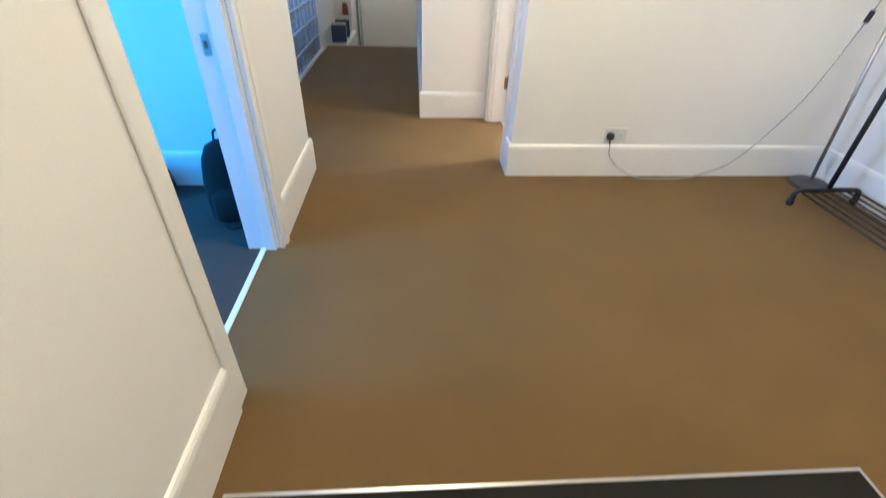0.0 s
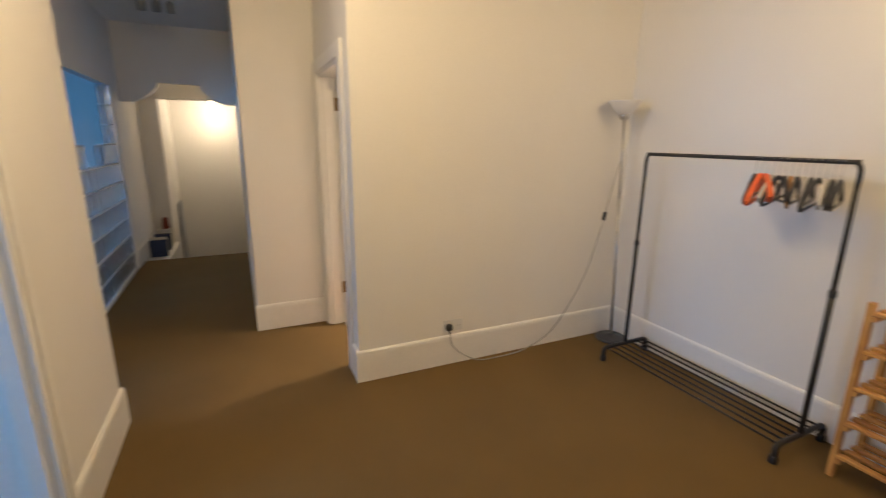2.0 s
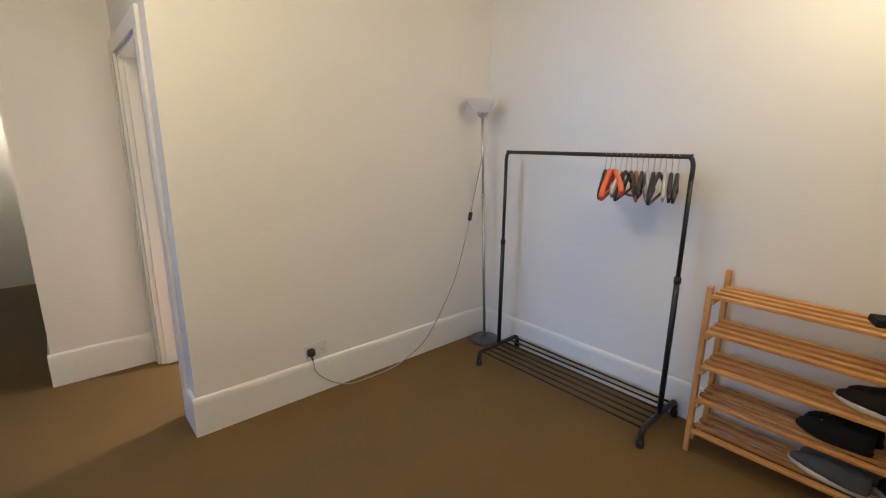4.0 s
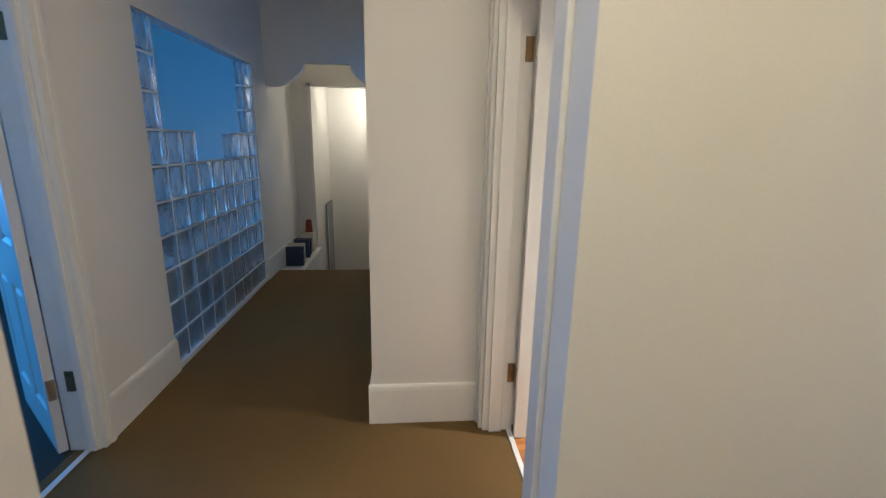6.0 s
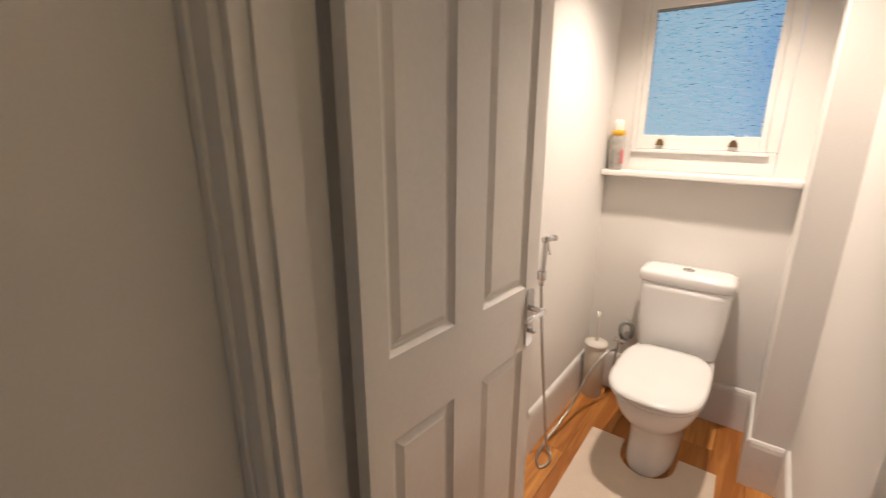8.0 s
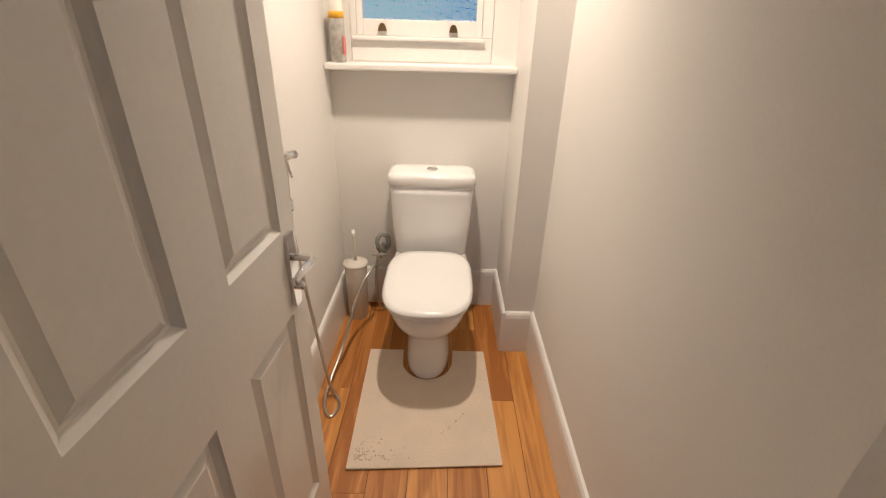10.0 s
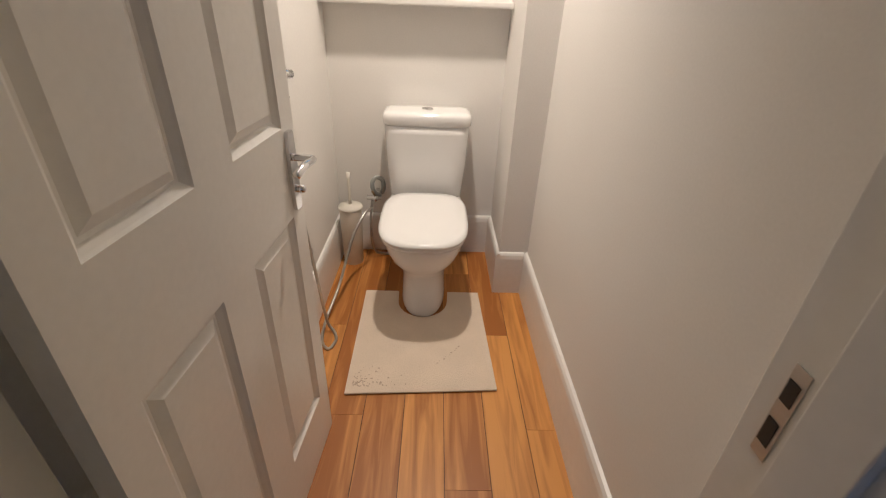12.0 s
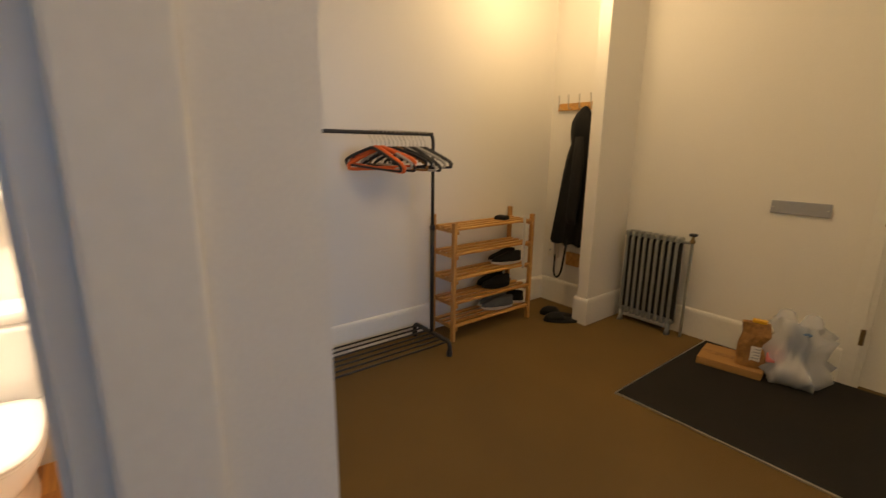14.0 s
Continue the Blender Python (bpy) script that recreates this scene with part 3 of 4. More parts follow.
part("bag_body", loft(bmesh.new(), [oval(0, 0, z, a, b, 2.8, 18) for z, a, b in ((0, 0.12, 0.08), (0.04, 0.14, 0.1), (0.14, 0.13, 0.09), (0.2, 0.08, 0.05), (0.215, 0.02, 0.02))]), FABRIC, hold, "", True)
part("handle", tube(curve_points([(-0.05, 0, 0.2), (-0.03, 0, 0.27), (0.03, 0, 0.27), (0.05, 0, 0.2)], 5), 0.007, 6), FABRIC, hold, "", True)

# ---- stairs end: ledge things and lamps ----


def book(name, label, place, turn, w, d, h, mat, lean):
    b = thing(name, label, "book", place, turn, "books on the ledge")
    cover = bmesh.new()
    box(cover, -w / 2, w / 2, -d / 2, -d / 2 + 0.004, 0, h)
    box(cover, -w / 2, w / 2, d / 2 - 0.004, d / 2, 0, h)
    box(cover, -w / 2, -w / 2 + 0.004, -d / 2 + 0.004, d / 2 - 0.004, 0, h)
    blk = boxes((-w / 2 + 0.005, w / 2 - 0.006, -d / 2 + 0.004, d / 2 - 0.004, 0.004, h - 0.004))
    for q in (cover, blk):
        bmesh.ops.rotate(q, cent=(0, d / 2, 0), matrix=Matrix.Rotation(radians(lean), 3, "X"), verts=q.verts)
    part("cover", cover, mat, b)
    part("pages", blk, PAPER, b, "off-white page block")


book("book", "navy blue hardback book standing on the white ledge", (-1.69, 4.24, 0.004), 4, 0.20, 0.055, 0.225, NAVY, -6)
book("book", "pale spined book leaning behind a navy book", (-1.70, 4.36, 0.004), 2, 0.20, 0.04, 0.24, PAPER, -6)
book("book", "dark navy hardback book further along the ledge", (-1.69, 4.62, 0.004), 3, 0.19, 0.06, 0.235, NAVY, -5)
book("book", "small black hardback book at the ledge's end", (-1.70, 4.76, 0.004), 0, 0.19, 0.05, 0.215, FABRIC, -5)
carton = thing("carton", "small cream cardboard box on the white ledge", "box", (-1.70, 5.02, 0.002))
part("body", box(bmesh.new(), -0.09, 0.09, -0.08, 0.08, 0, 0.245, 0.004), PAPER, carton)
part("flap", box(bmesh.new(), -0.088, 0.088, -0.079, 0.0, 0.246, 0.250), PAPER, carton)
beaker = thing("beaker", "dark red tapered beaker standing on a carton", "beaker", (-1.68, 5.03, 0.251))
part("cup", turned([(0.045, 0), (0.05, 0.004), (0.036, 0.16), (0.033, 0.166), (0.03, 0.16), (0.03, 0.05)], 20), RED, beaker, "", True)
spot = thing("ceiling_spot", "small white ceiling spotlight glowing over the stairs", "spotlight", (-0.94, 6.1, 2.24))
part("base", turned([(0.045, 0.0), (0.045, -0.02), (0.02, -0.026)], 18), WHITEPL, spot, "", True)
part("bulb", turned([(0.02, -0.028), (0.034, -0.05), (0.03, -0.075), (0.005, -0.085)], 18), BULB, spot, "bright warm bulb", True)
lowp = thing("panel_board", "blue-grey board leaning in the stairwell corner", "board", (-1.56, 6.0, -0.9))
part("board", box(bmesh.new(), -0.02, 0.0, -0.2, 0.3, 0, 1.42, 0.004), PLATE, lowp)
part("edge_strip", box(bmesh.new(), 0.001, 0.006, -0.2, -0.18, 0, 1.42), GLOSS, lowp)

clight = thing("ceiling_spotlights", "dark metal ceiling fitting with three unlit spots", "ceiling light", (-1.20, 2.75, H))
part("bar", box(bmesh.new(), -0.16, 0.16, -0.025, 0.025, -0.03, 0, 0.004), STEEL, clight)
for dx in (-0.12, 0.0, 0.12):
    bm = turned([(0.018, 0.0), (0.036, -0.02), (0.04, -0.10), (0.03, -0.10), (0.02, -0.05)], 16)
    bmesh.ops.transform(bm, matrix=Matrix.Translation((dx, 0, -0.045)) @ Matrix.Rotation(radians(25), 4, "X"), verts=bm.verts)
    head = part("spot_head", bm, IRON, clight, "", True)
    part("arm", tube([(dx, 0, -0.028), (dx, 0, -0.05)], 0.006, 8), STEEL, head)

hall_lamp = thing("ceiling_lamp", "round opal ceiling lamp lighting the hall", "ceiling light", (-0.60, -1.08, H))
part("rose", turned([(0.07, 0.0), (0.07, -0.015), (0.05, -0.025)], 20), WHITEPL, hall_lamp, "", True)
copy_thing(hall_lamp, pose(1.55, -2.40, H))
copy_thing(hall_lamp, pose(-1.15, 4.72, H))
toilet_lamp = thing("ceiling_lamp", "small round downlight in the toilet's low ceiling", "ceiling light", (1.44, 0.655, 2.30))
part("rim", turned([(0.045, 0.0), (0.047, -0.004), (0.040, -0.008), (0.036, 0.0)], 24), WHITEPL, toilet_lamp, "", True)

# ---- hall: socket, plug, flex, floor lamp ----
sock = thing("wall_socket", "white double wall socket above the skirting board", "socket", (0.688, 0.015, 0.293))
part("faceplate", box(bmesh.new(), -0.073, 0.073, -0.009, 0, -0.043, 0.043, 0.003), WHITEPL, sock)
for sx in (-0.012, 0.012):
    part("rocker_switch", box(bmesh.new(), sx - 0.006, sx + 0.006, -0.013, -0.009, 0.016, 0.034, 0.001), WHITEPL, sock)
for sx in (0.031, 0.043):
    part("pin_hole", boxes((sx - 0.002, sx + 0.002, -0.0098, -0.009, -0.008, -0.003)), BLACK, sock)
plug = thing("plug", "black three-pin plug pushed into the wall socket", "plug", (0.648, 0.003, 0.287))
bm = loft(bmesh.new(), [[(x, y, z) for x, z, _ in oval(0, 0, 0, a, b, 3, 20)] for y, a, b in ((0.002, 0.024, 0.025), (-0.012, 0.025, 0.026), (-0.028, 0.02, 0.021), (-0.036, 0.008, 0.010))])
part("plug_body", bm, PLASTICBLACK, plug, "", True)
part("flex_collar", tube([(0, -0.012, -0.02), (0.002, -0.014, -0.036), (0.006, -0.016, -0.05)], 0.006, 8), PLASTICBLACK, plug, "", True)
flex = thing("lamp_flex", "thin grey lamp flex looping down to the carpet", "cable")
part("flex", tube(curve_points([(0.654, -0.012, 0.239), (0.672, -0.018, 0.15), (0.76, -0.04, 0.065), (0.88, -0.055, 0.012), (1.02, -0.06, 0.007), (1.20, -0.06, 0.012), (1.34, -0.06, 0.046), (1.495, -0.06, 0.122), (1.63, -0.065, 0.28), (1.772, -0.08, 0.537), (1.836, -0.095, 0.744), (1.896, -0.11, 1.0)], 8), 0.0038, 8), CABLE, flex, "", True)
part("flex", tube(curve_points([(1.908, -0.11, 1.06), (1.935, -0.118, 1.2), (1.968, -0.13, 1.38), (1.986, -0.142, 1.48)], 8), 0.0038, 8), CABLE, flex, "", True)
bm = box(bmesh.new(), -0.012, 0.012, -0.010, 0.010, -0.032, 0.032, 0.005)
bmesh.ops.transform(bm, matrix=Matrix.Translation((1.902, -0.11, 1.031)) @ Matrix.Rotation(radians(12), 4, "Y"), verts=bm.verts)
part("inline_switch", bm, PLASTICBLACK, flex, "small dark in-line switch")
lamp = thing("floor_lamp", "tall steel uplighter floor lamp with a white bowl shade", "floor lamp", (2.065, -0.145, 0))
part("base", turned([(0.115, 0), (0.12, 0.006), (0.12, 0.02), (0.10, 0.03), (0.03, 0.036), (0.014, 0.05)], 36), LAMPBASE, lamp, "heavy dark grey round base", True)
part("pole", turned([(0.0115, 0.045), (0.0115, 0.60), (0.0115, 1.18)], 14), STEEL, lamp, "", True)
part("pole", turned([(0.009, 1.18), (0.009, 1.74)], 14), STEEL, lamp, "", True)
for z in (0.61, 0.9, 1.18):
    part("collar", turned([(0.0125, z - 0.012), (0.0145, z - 0.008), (0.0145, z + 0.008), (0.0125, z + 0.012)], 14), STEEL, lamp, "", True)
part("lamp_holder", turned([(0.01, 1.735), (0.035, 1.75), (0.04, 1.775), (0.03, 1.80)], 20), STEEL, lamp, "", True)
part("shade", turned([(0.035, 1.775), (0.066, 1.80), (0.094, 1.834), (0.112, 1.862), (0.116, 1.87), (0.112, 1.87), (0.09, 1.838), (0.062, 1.806), (0.03, 1.785)], 40), SHADE, lamp, "frosted white bowl shade", True)
for o in lamp.children:
    if o.name.split(".")[0] != "base":
        for v in o.data.vertices:
            v.co.x -= 0.056 * v.co.z

# ---- clothes rack and hangers ----
rack = thing("clothes_rack", "black metal clothes rack with a slatted shoe shelf", "clothes rack")
RX, RY0, RY1, RT = 1.943, -0.405, -1.592, 1.505
for y, s in ((RY0, -1), (RY1, 1)):
    part("upright", tube([(RX, y, 0.10), (RX, y, 0.62), (RX, y, 0.90)], 0.0145, 12), BLACK, rack, "", True)
    part("upright_tube", tube([(RX, y, 0.88), (RX, y, 1.40)], 0.0115, 12), BLACK, rack, "", True)
    part("collar", turned([(0.013, 0.86), (0.018, 0.865), (0.018, 0.895), (0.013, 0.90)], 12, RX, y), PLASTICBLACK, rack, "", True)
    foot = part("foot_bar", tube(curve_points([(1.735, y, 0.015), (1.735, y, 0.075), (1.755, y, 0.098), (1.80, y, 0.102), (1.96, y, 0.102), (2.10, y, 0.102), (2.14, y, 0.098), (2.16, y, 0.075), (2.16, y, 0.015)], 4), 0.0155, 10), BLACK, rack, "", True)
    for fx in (1.735, 2.16):
        part("foot_cap", turned([(0.02, 0.0), (0.021, 0.004), (0.021, 0.035), (0.017, 0.04)], 12, fx, y), PLASTICBLACK, foot, "", True)
part("top_rail", tube(curve_points([(RX, RY0, 1.39), (RX, RY0, 1.465), (RX, RY0 - 0.018, 1.503), (RX, RY0 - 0.06, RT), (RX, (RY0 + RY1) / 2, RT), (RX, RY1 + 0.06, RT), (RX, RY1 + 0.018, 1.503), (RX, RY1, 1.465), (RX, RY1, 1.39)], 6), 0.0115, 12), BLACK, rack, "", True)
for i in range(7):
    x = 1.765 + i * 0.061
    part("shelf_slat", tube([(x, RY0 - 0.005, 0.094), (x, RY1 + 0.005, 0.094)], 0.0065, 8), BLACK, rack, "", True)


def hanger(label, mat, y, turn, tilt, wide=0.42):
    h = thing("coat_hanger", label, "hanger", (RX, y, RT), turn, "hangers on the rack")
    hook = [(0, 0, -0.092), (0, 0, -0.05), (0.012, 0, -0.032), (0.022, 0, -0.012), (0.012, 0, 0.013), (-0.008, 0, 0.014), (-0.017, 0, 0.004)]
    part("hook", tube(curve_points(hook, 5), 0.0024, 6), STEEL, h, "thin steel hook", True)
    w = wide / 2
    r = 0.015 if mat is ORANGE else 0.0095
    sh = [(-w, 0, -0.196 + tilt), (-w * 0.93, 0, -0.172 + tilt * 0.9), (-w * 0.6, 0, -0.137 + tilt * 0.6), (-w * 0.22, 0, -0.103 + tilt * 0.2), (0, 0, -0.088), (w * 0.22, 0, -0.103 - tilt * 0.2), (w * 0.6, 0, -0.137 - tilt * 0.6), (w * 0.93, 0, -0.172 - tilt * 0.9), (w, 0, -0.196 - tilt)]
    part("shoulder", tube(curve_points(sh, 4), r, 8), mat, h, "", True)
    part("cross_bar", tube(curve_points([(-w, 0, -0.198 + tilt), (-w * 0.8, 0, -0.210 + tilt * 0.8), (w * 0.8, 0, -0.210 - tilt * 0.8), (w, 0, -0.198 - tilt)], 4), r * 0.75, 8), mat, h, "", True)
    for s in (-1, 1):
        part("notch", tube([(s * w * 0.72, 0, -0.150 - s * tilt * 0.7), (s * w * 0.70, 0, -0.166 - s * tilt * 0.7)], r * 0.6, 6), mat, h, "", True)
    return h


random.seed(4)
BLK = ("black plastic coat hanger on the rack rail", PLASTICBLACK)
PALE = ("pale grey plastic coat hanger on the rack rail", CLEARPL)
kinds = [BLK, ("bright orange plastic coat hanger on the rack rail", ORANGE), ("orange plastic coat hanger hanging askew", ORANGE), PALE, BLK, BLK, ("brown wooden coat hanger on the rack rail", KRAFT), BLK, PALE, BLK, BLK, PALE, BLK, BLK]
for i, (lab, mat) in enumerate(kinds):
    hanger(lab, mat, -1.135 - i * 0.030, 30 - i * 1.5 + random.uniform(-13, 13), random.uniform(-0.022, 0.022), random.uniform(0.40, 0.45))

# ---- shoe rack ----
srack = thing("shoe_rack", "five-tier slatted pine shoe rack against the wall", "shoe rack")
SX0, SX1, SY0, SY1 = 1.905, 2.155, -1.76, -2.585
for x in (SX0, SX1):
    for y in (SY0, SY1):
        top = 0.90 if x == SX0 else 0.935
        part("post", box(bmesh.new(), x - 0.017, x + 0.017, y - 0.013, y + 0.013, 0, top, 0.003), PINEZ, srack)
TIERS = (0.11, 0.29, 0.475, 0.66, 0.845)
for z in TIERS:
    for y in (SY0 - 0.022, SY1 + 0.022):
        part("cross_rail", box(bmesh.new(), SX0 - 0.02, SX1 + 0.015, y - 0.008, y + 0.008, z - 0.028, z - 0.004, 0.002), PINE, srack)
    for k in range(4):
        x = SX0 - 0.012 + k * 0.07
        part("slat", box(bmesh.new(), x, x + 0.034, SY1 + 0.004, SY0 - 0.004, z - 0.002, z + 0.014, 0.003), PINE, srack)


def shoe(label, mat, place, turn, big=1.0, sole_mat=None):
    s = thing("shoe", label, "shoe", place, turn, "shoes on the rack")
    sole_mat = sole_mat or SOLE
    L = 0.285 * big

    def plan(z, grow, lift=0.0):
        out = []
        for i in range(26):
            t = 2 * math.pi * i / 26
            x = math.cos(t)
            w = 0.036 + 0.011 * math.sin((x + 0.4) * 1.9)
            out.append((x * L / 2 * (1 + grow * 0.5), math.sin(t) * w * (1 + grow) * (1.0 if abs(x) < 0.9 else 0.95), z + lift * max(0, x) ** 2))
        return out
    part("sole", loft(bmesh.new(), [plan(0, -0.05, 0.012), plan(0.005, 0.03, 0.010), plan(0.022, 0.05, 0.006), plan(0.026, 0.0, 0.004)]), sole_mat, s, "pale rubber sole" if sole_mat is SOLE else "", True)
    rings = []
    for z, x0, x1, k in ((0.024, -0.5, 0.49, 1.0), (0.045, -0.5, 0.47, 0.98), (0.06, -0.495, 0.38, 0.92), (0.075, -0.49, 0.18, 0.8), (0.092, -0.485, 0.02, 0.68), (0.10, -0.48, -0.06, 0.58), (0.085, -0.45, -0.10, 0.40)):
        cx, a = (x0 + x1) / 2 * L, (x1 - x0) / 2 * L
        rings.append(oval(cx, 0, z, a, 0.042 * k, 2.4, 22))
    upper = part("upper", loft(bmesh.new(), rings), mat, s, "", True)
    for i in range(4):
        x = 0.02 + 0.024 * i
        part("lace", tube(curve_points([(x, -0.02, 0.079 - 0.012 * i), (x + 0.004, 0, 0.087 - 0.013 * i), (x, 0.02, 0.079 - 0.012 * i)], 3), 0.0024, 5), SOLE if i % 2 else mat, upper, "", True)
    return s


shoe("black running shoe with white sole on the pine rack", FABRIC, (2.0, -2.40, 0.489), 78)
shoe("black running shoe with white sole on the pine rack", FABRIC, (2.085, -2.43, 0.489), 84)
shoe("black low shoe on the pine rack", FABRIC, (2.0, -2.29, 0.304), 80, 0.95, FABRIC)
shoe("black low shoe on the pine rack", FABRIC, (2.09, -2.31, 0.304), 86, 0.95, FABRIC)
shoe("blue-grey knitted trainer with thick white sole", SHOEGREY, (1.985, -2.30, 0.124), 76, 1.05)
shoe("blue-grey knitted trainer with thick white sole", SHOEGREY, (2.075, -2.33, 0.124), 84, 1.05)
shoe("black trainer with white sole beside grey trainers", FABRIC, (2.05, -2.50, 0.124), 40, 0.9)
horn = thing("shoehorn", "long white plastic shoehorn hanging on the rack", "shoehorn", (1.89, -2.47, 0.0))
part("blade", tube(curve_points([(0.0, 0.0, 0.89), (-0.006, -0.005, 0.80), (0.0, -0.012, 0.6), (0.004, -0.02, 0.46)], 5), 0.011, 8), WHITEPL, horn, "", True)
wallet = thing("wallet", "small black wallet lying on the shoe rack", "wallet", (2.03, -2.36, 0.859), 20)
part("leather_fold", box(bmesh.new(), -0.05, 0.05, -0.04, 0.04, 0.0, 0.022, 0.006), FABRIC, wallet)
part("leather_flap", box(bmesh.new(), -0.048, 0.045, -0.038, 0.038, 0.0225, 0.03, 0.003), FABRIC, wallet)

# ---- coat niche ----
rail = thing("coat_rail", "pine coat rail with metal hooks in the niche", "coat rail", (1.895, -3.12, 1.775))
part("board", box(bmesh.new(), -0.205, 0.225, 0, 0.02, -0.03, 0.03, 0.003), PINE, rail)
for x in (-0.13, -0.02, 0.09, 0.185):
    part("hook", tube(curve_points([(x, 0.02, -0.015), (x, 0.045, -0.018), (x, 0.06, 0.01), (x, 0.062, 0.06), (x, 0.07, 0.095)], 5), 0.0042, 8), STEEL, rail, "bent steel hook", True)
coat = thing("coat", "long black hooded coat hanging from the hook rail", "coat", (1.81, -3.04, 0))
rings = []
for z, w, d, cx in ((0.60, 0.16, 0.055, 0.065), (0.62, 0.175, 0.07, 0.065), (0.8, 0.17, 0.075, 0.055), (1.0, 0.155, 0.075, 0.045), (1.2, 0.135, 0.072, 0.03), (1.38, 0.11, 0.068, 0.015), (1.46, 0.09, 0.062, 0.005), (1.55, 0.10, 0.07, 0.0), (1.64, 0.095, 0.072, -0.005), (1.70, 0.07, 0.06, -0.01), (1.745, 0.035, 0.035, -0.01), (1.765, 0.012, 0.012, -0.01)):
    rings.append([(x + cx + 0.012 * math.sin(40 * x + 6 * z), y + 0.016 * math.sin(46 * x + 4 * z) * (0.3 + (1.75 - z)), z + 0.01 * math.sin(60 * x) * (z < 0.7)) for x, y, z in oval(0, 0, z, w, d, 2.3, 40)])
part("coat_body", loft(bmesh.new(), rings), FABRIC, coat, "", True)
sl = []
for z, cx, cy, r in ((1.52, -0.04, 0.08, 0.035), (1.3, -0.06, 0.105, 0.05), (1.05, -0.05, 0.11, 0.052), (0.86, -0.03, 0.105, 0.046), (0.80, -0.03, 0.10, 0.04)):
    sl.append([(x + 0.006 * math.sin(30 * z), y, q) for x, y, q in oval(cx, cy, z, r, r * 0.8, 2, 16)])
part("sleeve", loft(bmesh.new(), sl), FABRIC, coat, "", True)
part("strap", tube(curve_points([(0.02, 0.07, 0.66), (0.03, 0.08, 0.52), (0.05, 0.085, 0.36), (0.09, 0.085, 0.30), (0.125, 0.085, 0.34), (0.13, 0.08, 0.5)], 6), 0.009, 6), FABRIC, coat, "dangling black strap", True)
phone = thing("entry_phone", "cream wall entry phone below the coat", "entry phone", (2.07, -3.12, 0.44))
part("back_plate", box(bmesh.new(), -0.055, 0.055, 0, 0.03, -0.01, 0.14, 0.005), PLASTIC, phone)
part("handset", box(bmesh.new(), -0.045, -0.005, 0.032, 0.062, -0.005, 0.145, 0.01), PLASTIC, phone)
part("button", box(bmesh.new(), 0.015, 0.03, 0.031, 0.037, 0.05, 0.065, 0.002), PLATE, phone)
bplate = thing("wood_block", "small pine board fixed in the niche", "board", (1.85, -3.12, 0.45))
part("board", box(bmesh.new(), -0.07, 0.07, 0.0, 0.025, -0.06, 0.06, 0.003), PINE, bplate)
part("screw_head", turned([(0.006, 0), (0.006, 0.001)], 10), STEEL, bplate)
for px, py, tn in ((1.78, -2.83, 30), (1.675, -2.755, 50)):
    s = thing("slipper", "flat black slipper lying on the hall carpet", "slipper", (px, py, 0.0), tn, "slippers on the carpet")
    part("sole", loft(bmesh.new(), [oval(0, 0, z, a, b, 2.4, 22) for z, a, b in ((0, 0.145, 0.052), (0.008, 0.15, 0.055), (0.022, 0.145, 0.052))]), FABRIC, s, "", True)
    part("vamp", loft(bmesh.new(), [oval(cx, 0, z, a, b, 2.3, 20) for z, cx, a, b in ((0.0225, 0.055, 0.088, 0.053), (0.05, 0.055, 0.072, 0.048), (0.072, 0.045, 0.042, 0.03))]), FABRIC, s, "", True)

# ---- radiator ----
rad = thing("radiator", "old grey cast-iron column radiator on feet", "radiator", (0.985, -3.245, 0))
for i in range(9):
    x = 0.02 + i * 0.05
    for y in (-0.045, 0.045):
        part("column", tube([(x, y * 0.6, 0.10), (x, y * 0.9, 0.12), (x, y, 0.14), (x, y, 0.70), (x, y * 0.9, 0.725), (x, y * 0.6, 0.745)], 0.0125, 10), IRON, rad, "", True)
    bm = box(bmesh.new(), x - 0.019, x + 0.019, -0.05, 0.05, 0.075, 0.118, 0.012)
    part("section_base", bm, IRON, rad)
    part("section_top", box(bmesh.new(), x - 0.019, x + 0.019, -0.05, 0.05, 0.735, 0.778, 0.014), IRON, rad)
    # added black plate: paints the deep shade seen between the columns
    part("gap_shade", box(bmesh.new(), x - 0.024, x + 0.024, -0.012, 0.002, 0.11, 0.74, 0.002), BLACK, rad, "added black plate standing in for shade between the columns")
for x in (0.02, 0.42):
    part("foot", loft(bmesh.new(), [oval(x, 0.03, z, a, b, 2.2, 14) for z, a, b in ((0, 0.022, 0.032), (0.03, 0.016, 0.024), (0.09, 0.018, 0.03))]), IRON, rad, "", True)
part("pipe", tube(curve_points([(0.0, 0, 0.745), (-0.05, 0, 0.745), (-0.066, 0, 0.74), (-0.07, 0, 0.70), (-0.07, 0, 0.4), (-0.07, 0, 0.0)], 5), 0.011, 10), IRON, rad, "upright painted feed pipe", True)
valve = part("valve", turned([(0.018, 0.745), (0.02, 0.76), (0.012, 0.775), (0.01, 0.80)], 14, -0.07, 0), BRASS, rad, "brass radiator valve", True)
part("valve_wheel", turned([(0.026, 0.80), (0.03, 0.806), (0.03, 0.816), (0.02, 0.82)], 14, -0.07, 0), PLASTICBLACK, valve, "", True)

